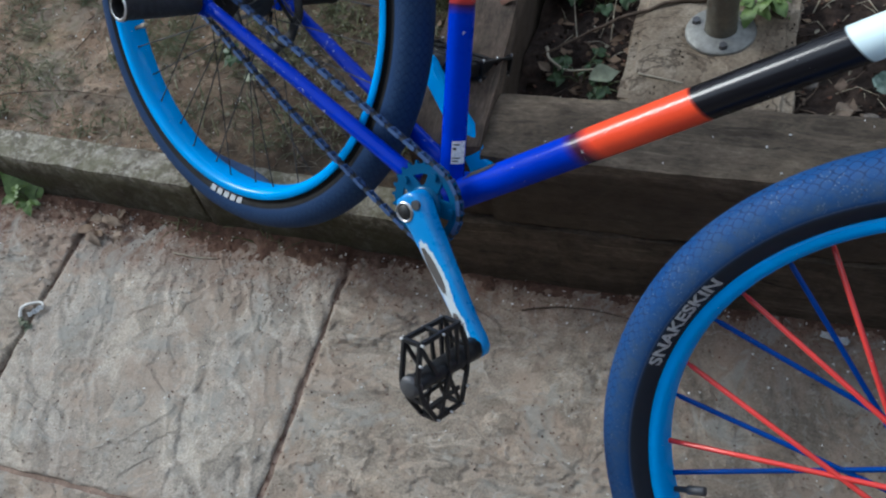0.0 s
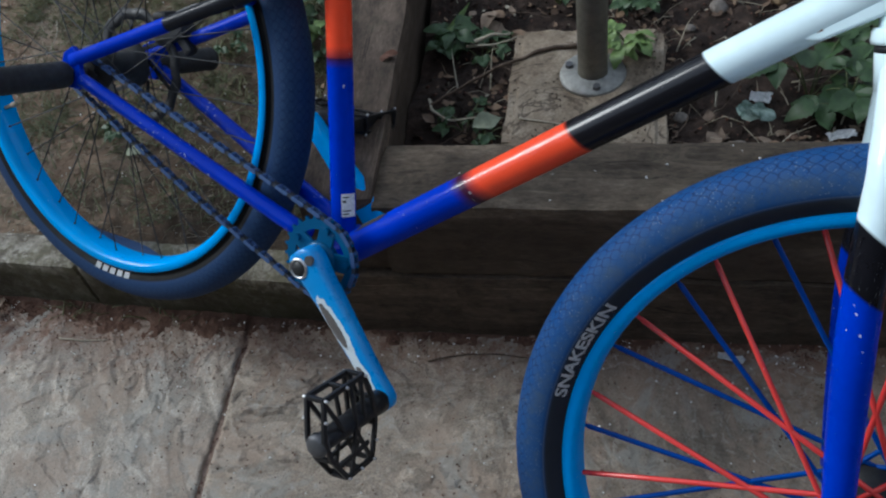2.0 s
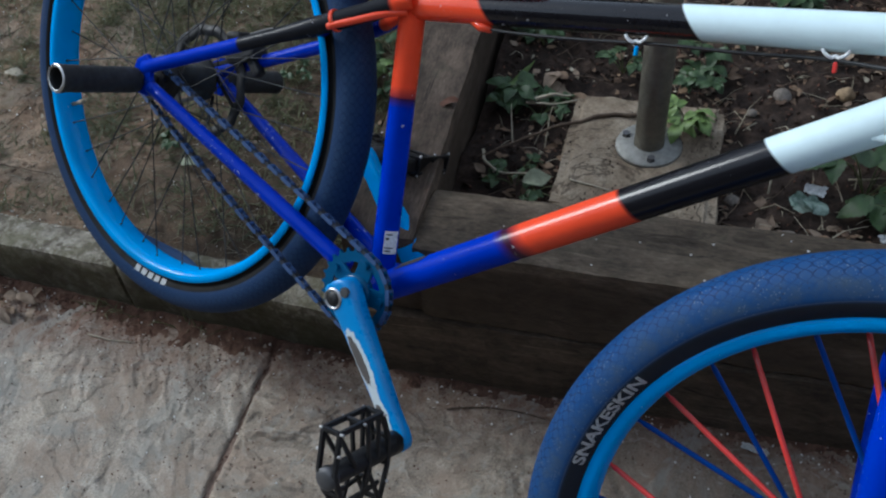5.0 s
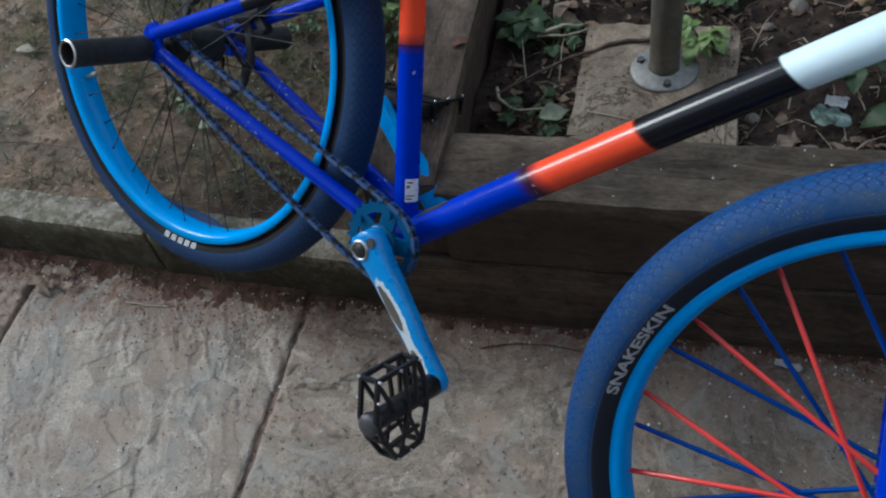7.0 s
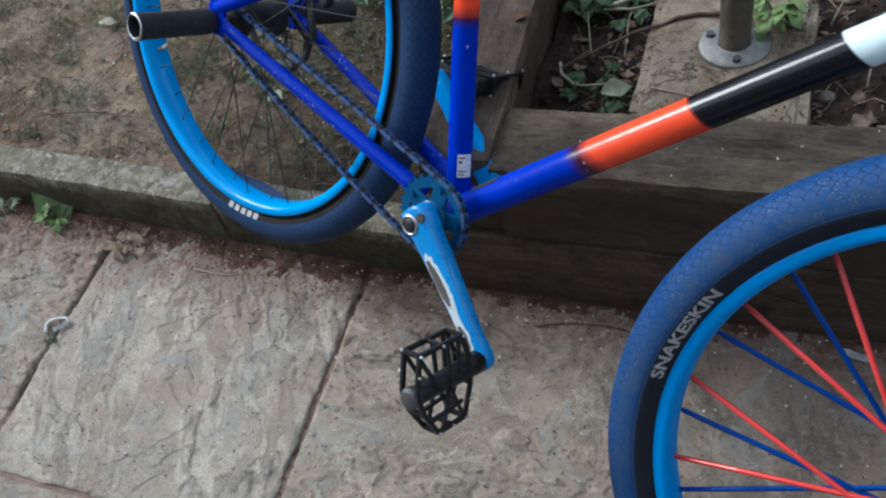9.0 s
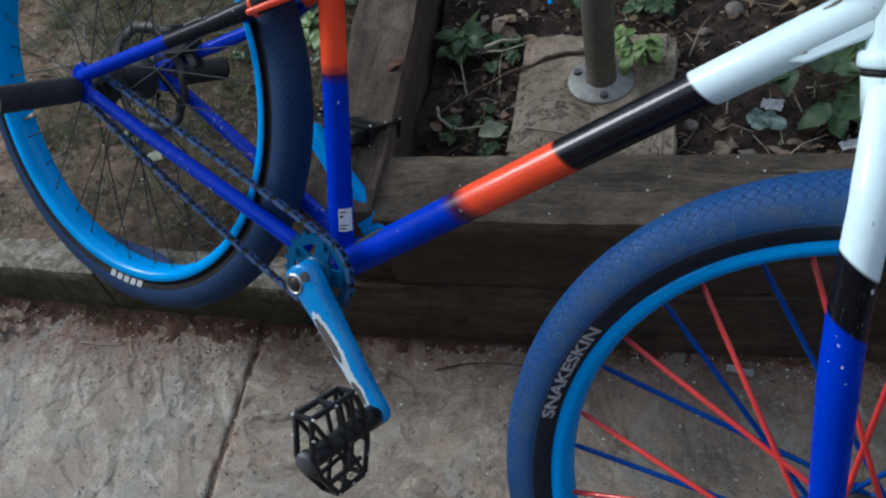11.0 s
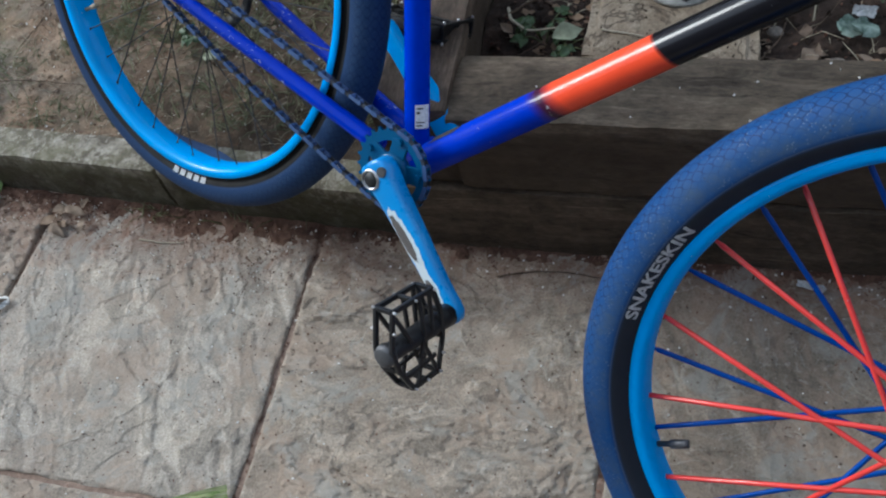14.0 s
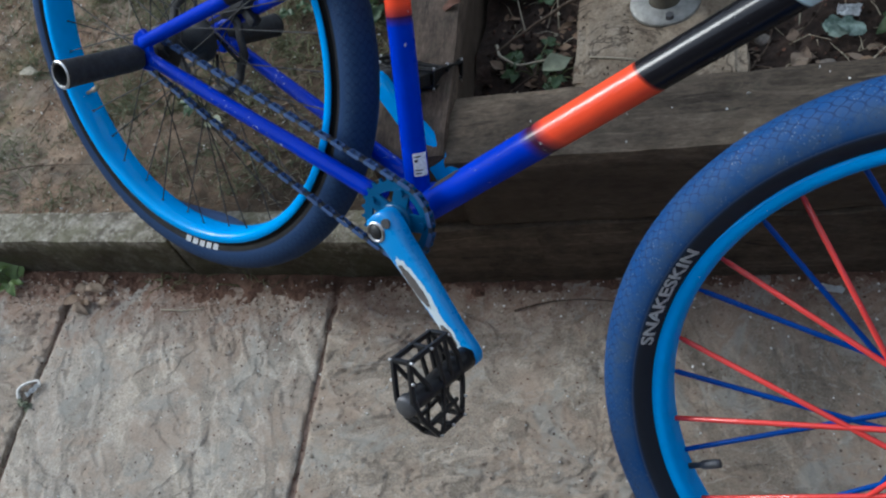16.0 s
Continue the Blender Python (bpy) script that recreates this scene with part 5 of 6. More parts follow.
O = Vector((0, 0, 0))
a_pts = [on(AXLE, R_COG, up_a), on(O, R_RING, up_a)]
line += [a_pts[0].lerp(a_pts[1], i / 40) for i in range(40)]
line += [on(O, R_RING, up_a + (lo_a - up_a) * i / 30) for i in range(30)]
b_pts = [on(O, R_RING, lo_a), on(AXLE, R_COG, lo_a)]
line += [b_pts[0].lerp(b_pts[1], i / 40) + Vector((0, 0, -0.006 * math.sin(math.pi * i / 40))) for i in range(40)]
line += [on(AXLE, R_COG, lo_a - (2 * math.pi - (up_a - lo_a)) * i / 20) for i in range(20)]
line.append(line[0])
run = [0.0]
for p, q in zip(line, line[1:]):
    run.append(run[-1] + (q - p).length)
count = round(run[-1] / 0.0127)


def chain_at(s):
    s = s % run[-1]
    for i in range(len(run) - 1):
        if run[i + 1] >= s:
            f = (s - run[i]) / max(1e-9, run[i + 1] - run[i])
            return line[i].lerp(line[i + 1], f)
    return line[-1]


def plate_mesh(width):
    bm = bmesh.new()
    for s in (-1, 1):
        outl = []
        for k in range(16):
            a = 2 * math.pi * k / 16
            x = math.cos(a) * 0.0031 + (0.00635 if math.cos(a) > 0 else -0.00635)
            z = math.sin(a) * 0.0031 * (0.70 if abs(math.cos(a)) < 0.3 else 1)
            outl.append((x, z))
        lo = [bm.verts.new((x, s * width, z)) for x, z in outl]
        hi = [bm.verts.new((x, s * (width + 0.0011), z)) for x, z in outl]
        bm.faces.new(lo), bm.faces.new(hi[::-1])
        for i in range(16):
            j = (i + 1) % 16
            bm.faces.new((lo[i], hi[i], hi[j], lo[j]))
    bmesh.ops.recalc_face_normals(bm, faces=bm.faces)
    me = bpy.data.meshes.new("link")
    bm.to_mesh(me)
    bm.free()
    return me


roll = bmesh.new()
for k in range(count):
    p = chain_at(run[-1] * k / count)
    bmesh.ops.create_cone(roll, cap_ends=True, segments=8, radius1=0.0029, radius2=0.0029, depth=0.0075, matrix=Matrix.Translation(p) @ Matrix.Rotation(radians(90), 4, "X"))
chain = part("chain", roll, M_CHAIN, bicycle, "dirty blue-grey chain")
links = (plate_mesh(0.0022), plate_mesh(0.0034))
links[0].materials.append(M_CHAIN_DARK), links[1].materials.append(M_CHAIN)
for k in range(count):
    p, q = chain_at(run[-1] * k / count), chain_at(run[-1] * (k + 1) / count)
    d = q - p
    part("link", links[k % 2], None, chain, "", Matrix.Translation((p + q) / 2) @ Matrix.Rotation(-math.atan2(d.z, d.x), 4, "Y"))


# cranks: a boss with its clamp bolts, a tapering arm, a pedal eye
def crank_mesh(s):
    """Along +x from the spindle; s is the outer side in y."""
    rows, secs = [], [(-0.0175, 0.008, 0.011, 0.003), (-0.0155, 0.0145, 0.0125, 0.006), (-0.010, 0.0188, 0.013, 0.0078), (0.000, 0.0198, 0.013, 0.0082), (0.012, 0.0190, 0.0128, 0.0078), (0.026, 0.0175, 0.012, 0.0068), (0.05, 0.0166, 0.0113, 0.0058), (0.08, 0.0152, 0.0105, 0.0042), (0.11, 0.0138, 0.0098, 0.0025), (0.142, 0.0124, 0.009, 0.0008), (0.157, 0.0130, 0.0085, 0), (0.169, 0.0136, 0.008, 0), (0.179, 0.0118, 0.0078, 0), (0.185, 0.007, 0.007, 0), (0.187, 0.003, 0.006, 0)]
    bm = bmesh.new()
    n = 20
    for x, w, t, v0 in secs:
        row = []
        for k in range(n):
            a = 2 * math.pi * k / n
            c, sn = math.cos(a), math.sin(a)
            z = v0 * -s + w * math.copysign(abs(c) ** 0.42, c)
            y = t * math.copysign(abs(sn) ** 0.42, sn)
            row.append(bm.verts.new((x, y + s * 0.010 * max(0, x) / 0.18, z)))
        rows.append(row)
    for a, b in zip(rows, rows[1:]):
        for k in range(n):
            j = (k + 1) % n
            bm.faces.new((a[k], a[j], b[j], b[k]))
    bm.faces.new(rows[0][::-1]), bm.faces.new(rows[-1])
    bmesh.ops.recalc_face_normals(bm, faces=bm.faces)
    for f in bm.faces:
        f.smooth = True
    return bm


CRANK_A = math.atan2(-0.0815, 0.1516)
ARM = 0.172


def crank(side, turn, label):
    m = Matrix.Translation((0, -0.072 if side < 0 else 0.078, 0)) @ Matrix.Rotation(-turn, 4, "Y")
    arm = part("crank_arm", crank_mesh(side), M_CRANK if side < 0 else M_RIM, bicycle, label, m)
    part("spindle_cap", lathe([(0.0, side * 0.0145), (0.0085, side * 0.0145), (0.0095, side * 0.0125)], 28), M_BLACKMETAL, arm, "black spindle cap")
    part("spindle_ring", lathe([(0.0098, side * 0.0115), (0.0098, side * 0.0150), (0.0118, side * 0.0152), (0.0130, side * 0.0120)], 32), M_BARE, arm, "bare metal ring round the spindle")
    b = bmesh.new()
    bmesh.ops.create_cone(b, cap_ends=True, segments=20, radius1=0.0062, radius2=0.0058, depth=0.004, matrix=Matrix.Translation((0.001, side * 0.0125, side * -0.0195)) @ Matrix.Rotation(radians(90), 4, "X"))
    part("pinch_bolt", b, M_BOLT, arm, "dark pinch bolt")
    return arm


def bar(bm, a, b, w, t, up=(0, 0, 1)):
    """A bevelled bar from a to b."""
    a, b = Vector(a), Vector(b)
    d = (b - a)
    x = d.normalized()
    z = (Vector(up) - x * Vector(up).dot(x)).normalized()
    y = z.cross(x)
    m = Matrix((x, y, z)).transposed().to_4x4()
    m.translation = (a + b) / 2
    add_box(bm, (d.length, w, t), m, min(w, t) * 0.18)


def pedal(side, place, roll_deg, filled=False):
    """A wide open platform: x along its axle outwards, z along the platform, y through its thickness."""
    outward = Vector((0, side, 0))
    along = Matrix.Rotation(radians(roll_deg), 4, "Y") @ Vector((0, 0, 1))
    thick = along.cross(outward)
    m = Matrix((outward, thick, along)).transposed().to_4x4()
    m.translation = place
    h, t = 0.050, 0.0105
    fr = bmesh.new()
    edge = [(0.046, h), (0.112, h), (0.116, 0.006), (0.106, -0.020), (0.084, -h), (0.040, -h), (0.030, -0.012), (0.033, 0.020)]
    for lay in (-t, t):
        for (x0, z0), (x1, z1) in zip(edge, edge[1:] + edge[:1]):
            bar(fr, (x0, lay, z0), (x1, lay, z1), 0.0055, 0.0042, (0, 1, 0))
    for x, z in edge:
        bar(fr, (x, -t, z), (x, t, z), 0.0048, 0.0048)
    frame_ob = part("pedal_frame", fr, M_PEDAL, bicycle, "black open cage platform pedal", m)
    part("pedal_axle", sweep([(-0.012, 0, 0), (0.004, 0, 0), (0.006, 0, 0), (0.020, 0, 0), (0.104, 0, 0), (0.111, 0, 0)], [0.0078, 0.0078, 0.0135, 0.0128, 0.0108, 0.0098], 18), M_PEDAL, frame_ob, "black pedal axle barrel")
    if filled:
        plate = bmesh.new()
        add_box(plate, (0.096, 0.019, 0.094), Matrix.Translation((0.066, 0, 0)), 0.004)
        part("platform", plate, M_PEDAL, frame_ob, "solid black platform")
    part("end_cap", sweep([(0.110, 0, 0), (0.1175, 0, 0), (0.120, 0, 0)], [0.0128, 0.0125, 0.0085], 20), M_BOLT, frame_ob, "grey plastic end cap")
    for lay in (-t, t):
        for (x0, z0, x1, z1) in ((0.070, h, 0.062, 0.0), (0.110, 0.044, 0.084, 0.004), (0.052, h, 0.048, 0.002), (0.066, -0.002, 0.043, -0.046), (0.064, 0.0, 0.076, -h), (0.094, -0.032, 0.044, -0.028)):
            st = bmesh.new()
            bar(st, (x0, lay, z0), (x1, lay, z1), 0.0044, 0.0038, (0, 1, 0))
            part("strut", st, M_PEDAL, frame_ob)
    for (x, z) in ((0.046, h), (0.078, h), (0.112, h), (0.040, -h), (0.062, -h), (0.084, -h), (0.115, 0.028), (0.034, -0.030)):
        for s in (-1, 1):
            part("traction_pin", sweep([(x, s * (t + 0.001), z), (x, s * (t + 0.0050), z)], 0.0017, 8), M_BARE, frame_ob, "small steel pin")
        if z == h or z == -h:
            tie = bmesh.new()
            bar(tie, (x, -t, z), (x, t, z), 0.0045, 0.0045)
            part("strut", tie, M_PEDAL, frame_ob)
    return frame_ob


crank(-1, CRANK_A, "sky-blue crank arm worn to bare metal")
crank(1, CRANK_A + math.pi, "sky-blue far crank arm")
eye = Vector((ARM * math.cos(CRANK_A), 0, ARM * math.sin(CRANK_A)))
pedal(-1, Vector((eye.x + 0.0025, -0.090, eye.z + 0.002)), -24)
pedal(1, Vector((-eye.x, 0.094, -eye.z)), 76, True)

# ---------------------------------------------------------------- the post with its flange, and the stone it stands on
post = new("handrail_post")
post.matrix_basis = Matrix.Translation((-0.039, 0.957, 0.236))
tagged(post, "dull steel handrail post bolted to a stone slab", "post")
part("tube", sweep([(0, 0, 0), (0, 0, 0.005), (0, 0, 1.4)], [0.0225, 0.0212, 0.0212], 40), M_POLE, post, "dull steel tube")
flange_me = lathe([(0.020, 0.0), (0.0475, 0.0), (0.0480, 0.003), (0.0465, 0.0062), (0.030, 0.0080), (0.0225, 0.0100)], 56)
flange = part("flange", flange_me, M_STEEL, post, "round galvanised base flange", Matrix.Rotation(radians(90), 4, "X"))
for k in range(3):
    a = radians(-80 + 120 * k)
    b = bmesh.new()
    bmesh.ops.create_cone(b, cap_ends=True, segments=6, radius1=0.0062, radius2=0.0058, depth=0.006, matrix=Matrix.Translation((0.0365 * math.cos(a), 0.0365 * math.sin(a), 0.0095)))
    part("flange_bolt", b, M_BOLT, flange, "dark bolt head", Matrix.Rotation(radians(-90), 4, "X"))

stone_me = worn_block(0.228, 0.262, 0.045, 0.006, 0.0055, 9.0, 0.014)
stone = part("stone_slab", stone_me, M_STONE, m=pose(-0.163, 0.803, 0.192, 0, 0, -0.5))
tagged(stone, "pale sandstone slab under the handrail post", "stone slab")

# ---------------------------------------------------------------- plants in the bed
RNG = random.Random(4)


def plant(name, label, x, y, z, leaves, size, spread, seed, mat=None):
    """A low clump: thin stalks, each with a three-part leaf."""
    r = random.Random(seed)
    thing = new(name)
    thing.matrix_basis = Matrix.Translation((x, y, z))
    tagged(thing, label, "plant", "bed plants")
    stalks = bmesh.new()
    for k in range(leaves):
        a = r.uniform(0, 2 * math.pi)
        d = spread * r.uniform(0.25, 1.0)
        h = size * r.uniform(0.5, 1.3)
        tip = Vector((d * math.cos(a), d * math.sin(a), h))
        pts = curve([(0, 0, -0.004), tip * 0.5 + Vector((0, 0, h * 0.22)), tip], 4)
        stalks.from_mesh(sweep(pts, 0.0011, 6))
        for q in (-70, 0, 70):
            le = size * r.uniform(0.65, 1.0) * (1.1 if q == 0 else 0.9)
            me = leaf_mesh(le, le * 0.70, r.uniform(0.15, 0.5), r.uniform(0.1, 0.35), 14, 0.0015, r.randrange(9999), 0.8, 0.16)
            part("leaf", me, mat or M_LEAF, thing, "", Matrix.Translation(tip) @ pose(0, 0, 0, r.uniform(-20, 20), r.uniform(-12, 25), math.degrees(a) + q + r.uniform(-18, 18)))
    for f in stalks.faces:
        f.smooth = True
    part("stalk", stalks, M_STEM, thing, "thin green stalks")
    return thing


for i, (x, y, n, s, sp) in enumerate(((-0.26, 1.09, 9, 0.036, 0.055), (-0.225, 0.885, 5, 0.026, 0.05), (0.262, 0.940, 8, 0.058, 0.070), (0.300, 0.895, 6, 0.046, 0.050), (0.05, 1.22, 5, 0.040, 0.06), (0.16, 1.40, 6, 0.046, 0.08), (-0.22, 1.30, 6, 0.042, 0.08), (0.36, 1.04, 4, 0.040, 0.05))):
    plant("bed_plant", "low green plant with toothed three-part leaves growing in bed soil", x, y, bed_height(x, y), n, s, sp, 20 + i)
for i, (x, y, n, s, sp) in enumerate(((-0.215, 1.04, 6, 0.026, 0.05), (-0.10, 1.17, 5, 0.028, 0.06), (0.035, 1.15, 6, 0.030, 0.05), (-0.19, 0.868, 6, 0.02, 0.045), (-0.24, 1.22, 6, 0.03, 0.07))):
    plant("bed_plant", "low dark green plant with small crowded leaves in bed soil", x, y, bed_height(x, y), n, s, sp, 140 + i)
plant("pale_seedling", "pale green seedling beside a steel post", 0.012, 1.015, 0.232, 8, 0.034, 0.036, 61, M_PALELEAF)
plant("kerb_weed", "small dusty green weed at the foot of a kerb", -1.222, 0.674, 0.004, 6, 0.030, 0.045, 71, M_PALELEAF)
plant("kerb_weed", "small dusty green weed at the foot of a kerb", -1.36, 0.672, 0.0, 5, 0.026, 0.035, 72, M_DUSTYLEAF)
for i, (x, y) in enumerate(((-0.87, 0.99), (-0.60, 1.25), (-0.55, 1.05), (-1.0, 1.5), (-0.70, 1.45), (-0.5, 1.6), (-0.73, 1.21), (-0.66, 1.34))):
    plant("soil_weed", "small green weed in trodden soil", x, y, lawn_height(x, y), 5, 0.022, 0.045, 81 + i)


for i, (x, y, n, size, spread) in enumerate(((-0.565, 1.235, 7, 0.042, 0.055), (-0.545, 1.175, 6, 0.036, 0.045), (-0.60, 1.34, 6, 0.040, 0.06))):
    plant("soil_weed", "leafy green weed beside a timber sleeper", x, y, lawn_height(x, y), n, size, spread, 95 + i, M_PALELEAF if i == 0 else None)


def blades(name, label, n, region, height, seed, mat, size=(0.02, 0.05)):
    """Thin blades lying or standing on the ground, in one mesh."""
    r = random.Random(seed)
    verts, faces = [], []
    for _ in range(n):
        x, y = r.uniform(*region[0]), r.uniform(*region[1])
        if noise.noise(Vector((x * 4, y * 4, seed))) < region[2]:
            continue
        a, le = r.uniform(0, 6.3), r.uniform(*size)
        lift = le * r.uniform(0.05, 0.6)
        z = height(x, y) - 0.001
        d, w = Vector((math.cos(a), math.sin(a), 0)), Vector((-math.sin(a), math.cos(a), 0)) * r.uniform(0.0005, 0.0011)
        k = len(verts)
        for t in (0, 0.5, 1):
            c = Vector((x, y, z)) + d * le * t + Vector((0, 0, lift * math.sin(t * 2.2) + 0.001))
            verts += [c - w * (1 - t * 0.9), c + w * (1 - t * 0.9), c + Vector((0, 0, 0.0009))]
        for s in (0, 3):
            for i, j in ((0, 1), (1, 2), (2, 0)):
                faces.append((k + s + i, k + s + j, k + s + 3 + j, k + s + 3 + i))
    ob = part(name, mesh_of(name, verts, faces), mat)
    return tagged(ob, label, "ground litter", kind="stuff")


def tufts(name, label, n, region, height, seed, mat, count=(14, 46), size=(0.012, 0.038)):
    """Small tufts of fine blades, each clump thinning outwards, in one mesh."""
    r = random.Random(seed)
    verts, faces = [], []
    for _ in range(n):
        cx, cy = r.uniform(*region[0]), r.uniform(*region[1])
        wide = r.uniform(0.012, 0.045)
        for _ in range(r.randrange(*count)):
            x, y = cx + r.gauss(0, wide), cy + r.gauss(0, wide * 0.7)
            if not region[0][0] < x < region[0][1] or y < region[1][0]:
                continue
            a, le = r.uniform(0, 6.3), r.uniform(*size)
            lift = le * r.uniform(0.1, 0.8)
            d, w = Vector((math.cos(a), math.sin(a), 0)), Vector((-math.sin(a), math.cos(a), 0)) * r.uniform(0.0009, 0.0019)
            k = len(verts)
            for t in (0, 0.5, 1):
                c = Vector((x, y, height(x, y) - 0.001)) + d * le * t + Vector((0, 0, lift * math.sin(t * 2.0)))
                verts += [c - w * (1 - t * 0.9), c + w * (1 - t * 0.9), c + Vector((0, 0, 0.0008))]
            for q in (0, 3):
                for i, j in ((0, 1), (1, 2), (2, 0)):
                    faces.append((k + q + i, k + q + j, k + q + 3 + j, k + q + 3 + i))
    return tagged(part(name, mesh_of(name, verts, faces), mat), label, "grass", kind="stuff")


tufts("thin_grass", "thin green grass tufts scattered over bare soil", 340, ((-2.0, -0.42), (0.775, 2.2)), lawn_height, 3, M_GRASS)
tufts("bed_grass", "fine pale grass stalks among bed litter", 26, ((-0.29, 0.6), (0.80, 1.7)), bed_height, 33, M_STRAW, (3, 9), (0.02, 0.07))
tufts("soil_grass", "dark green grass patches on dark soil behind the kerb", 190, ((-1.15, -0.43), (0.95, 2.2)), lawn_height, 35, M_GRASS_DARK, (16, 50), (0.012, 0.04))
tufts("back_grass", "patchy green grass over the soil farther back", 170, ((-1.25, -0.45), (1.25, 2.1)), lawn_height, 39, M_GRASS_DARK, (20, 60), (0.014, 0.045))
tufts("kerb_grass", "thin green grass at the foot of a kerb", 9, ((-1.0, -0.55), (0.655, 0.672)), pave_height, 37, M_GRASS_DARK, (5, 12), (0.015, 0.045))
blades("dry_straw", "bleached bits of dry grass on bare soil", 6500, ((-2.0, -0.42), (0.76, 2.2), -0.2), lawn_height, 5, M_STRAW, (0.006, 0.03))
blades("bed_straw", "bleached straw and stalks on bed soil", 420, ((-0.30, 0.8), (0.78, 1.9), -0.2), bed_height, 6, M_STRAW, (0.008, 0.035))


def scatter_leaves(name, label, n, region, height, seed, mat, size=(0.012, 0.032), keep=-0.1):
    r = random.Random(seed)
    bm = bmesh.new()
    kinds = [leaf_mesh(1, r.uniform(0.4, 0.7), r.uniform(-0.3, 0.5), r.uniform(-0.2, 0.5), 5, 0.05, k) for k in range(8)]
    for _ in range(n):
        x, y = r.uniform(*region[0]), r.uniform(*region[1])
        if noise.noise(Vector((x * 3.5, y * 3.5, seed))) < keep:
            continue
        s = r.uniform(*size)
        m = Matrix.Translation((x, y, height(x, y) + 0.003)) @ pose(0, 0, 0, r.uniform(-30, 30), r.uniform(-25, 25), r.uniform(0, 360)) @ Matrix.Scale(s, 4)
        k = len(bm.verts)
        bm.from_mesh(kinds[r.randrange(8)])
        bm.verts.ensure_lookup_table()
        for v in bm.verts[k:]:
            v.co = m @ v.co
    ob = part(name, bm, mat)
    return tagged(ob, label, "leaf litter", kind="stuff")


scatter_leaves("bed_tan_leaves", "curled tan dead leaves scattered over bed soil", 460, ((-0.29, 0.7), (0.785, 1.7)), bed_height, 15, M_DRYPALE, (0.012, 0.034), -0.2)
scatter_leaves("bed_leaf_litter", "brown dead leaves scattered over bed soil", 2300, ((-0.29, 0.9), (0.785, 2.0)), bed_height, 11, M_DRY, (0.006, 0.026), -0.3)
scatter_leaves("soil_leaf_litter", "sparse dead leaves on trodden soil", 1300, ((-2.0, -0.44), (0.77, 2.2)), lawn_height, 12, M_DRY, (0.005, 0.024), -0.2)
scatter_leaves("pale_leaf_bits", "pale broken leaf bits on trodden soil", 420, ((-2.0, -0.44), (0.77, 2.2)), lawn_height, 13, M_STRAW, (0.004, 0.014), -0.2)
scatter_leaves("bed_leaf_bits", "pale broken leaf bits on bed soil", 420, ((-0.29, 0.7), (0.785, 1.7)), bed_height, 14, M_STRAW, (0.004, 0.013), -0.2)


def crumbs(name, label, n, place, seed, mat, size):
    """Small angular bits, joined."""
    r = random.Random(seed)
    verts, faces = [], []
    while n:
        got = place(r)
        n -= 1
        if got is None:
            continue
        s = r.uniform(*size)
        q = Euler((r.uniform(0, 6), r.uniform(0, 6), r.uniform(0, 6))).to_matrix()
        k = len(verts)
        for v in ((1, 0, 0), (-0.6, 0.8, 0), (-0.6, -0.8, 0), (0, 0.1, 0.7), (0.1, 0, -0.5)):
            verts.append(Vector(got) + q @ (Vector(v) * s))
        for f in ((0, 1, 3), (1, 2, 3), (2, 0, 3), (1, 0, 4), (2, 1, 4), (0, 2, 4)):
            faces.append(tuple(k + i for i in f))
    ob = part(name, mesh_of(name, verts, faces, None, False), mat)
    return tagged(ob, label, "ground litter", kind="stuff")


def along_kerb(r):
    x = r.uniform(-1.35, 0.5)
    y = kerb_foot(x) - 0.004 - abs(r.gauss(0, 1)) * (0.034 + 0.045 * math.exp(-((x + 0.62) / 0.22) ** 2))
    if noise.noise(Vector((x * 16, y * 16, 3.0))) + 0.5 * noise.noise(Vector((x * 45, y * 45, 5.0))) < r.uniform(-0.5, 0.35):
        return None
    return None if y < 0.25 else (x, y, max(pave_height(x, y), dirt_height(x, y) if y > 0.5 else -1) + 0.0006)


def over_paving(r):
    x, y = r.uniform(-1.6, 0.7), r.uniform(-0.2, 0.66)
    return (x, y, pave_height(x, y) + 0.0006)


def in_joints(r):
    x = r.choice((-1.083, -0.565, -0.088)) + r.gauss(0, 0.003)
    return (x, r.uniform(0.0, 0.66), 0.003)


def over_soil(r):
    x, y = r.uniform(-2.0, -0.43), r.uniform(0.76, 2.1)
    return (x, y, lawn_height(x, y) + 0.001)


def over_bed(r):
    x, y = r.uniform(-0.30, 0.8), r.uniform(0.78, 1.9)
    return (x, y, bed_height(x, y) + 0.001)


def on_sleeper(r):
    return (r.uniform(-0.3, 0.6), r.uniform(0.66, 0.765), 0.292)


crumbs("kerb_debris", "red-brown crumbs of bark and soil along the foot of the kerb", 8500, along_kerb, 21, M_CRUMB, (0.0005, 0.0022))
crumbs("paving_grit", "dark grit scattered on paving", 3600, over_paving, 22, M_CRUMB, (0.0006, 0.0024))
crumbs("pale_grit", "tiny pale flecks scattered on paving", 700, over_paving, 23, M_FLECK, (0.0011, 0.0030))
crumbs("kerb_flecks", "tiny pale flecks along the kerb", 360, along_kerb, 27, M_FLECK, (0.0011, 0.0028))
crumbs("joint_grit", "grit in the paving joints", 240, in_joints, 24, M_CRUMB, (0.001, 0.003))
crumbs("soil_crumbs", "crumbs of earth on trodden soil", 9000, over_soil, 25, M_CRUMB, (0.0006, 0.0024))
crumbs("soil_flecks", "pale flecks on trodden soil", 1300, over_soil, 28, M_FLECK, (0.001, 0.0036))
crumbs("bed_crumbs", "clods and bark chips on bed soil", 3600, over_bed, 26, M_BED, (0.002, 0.007))
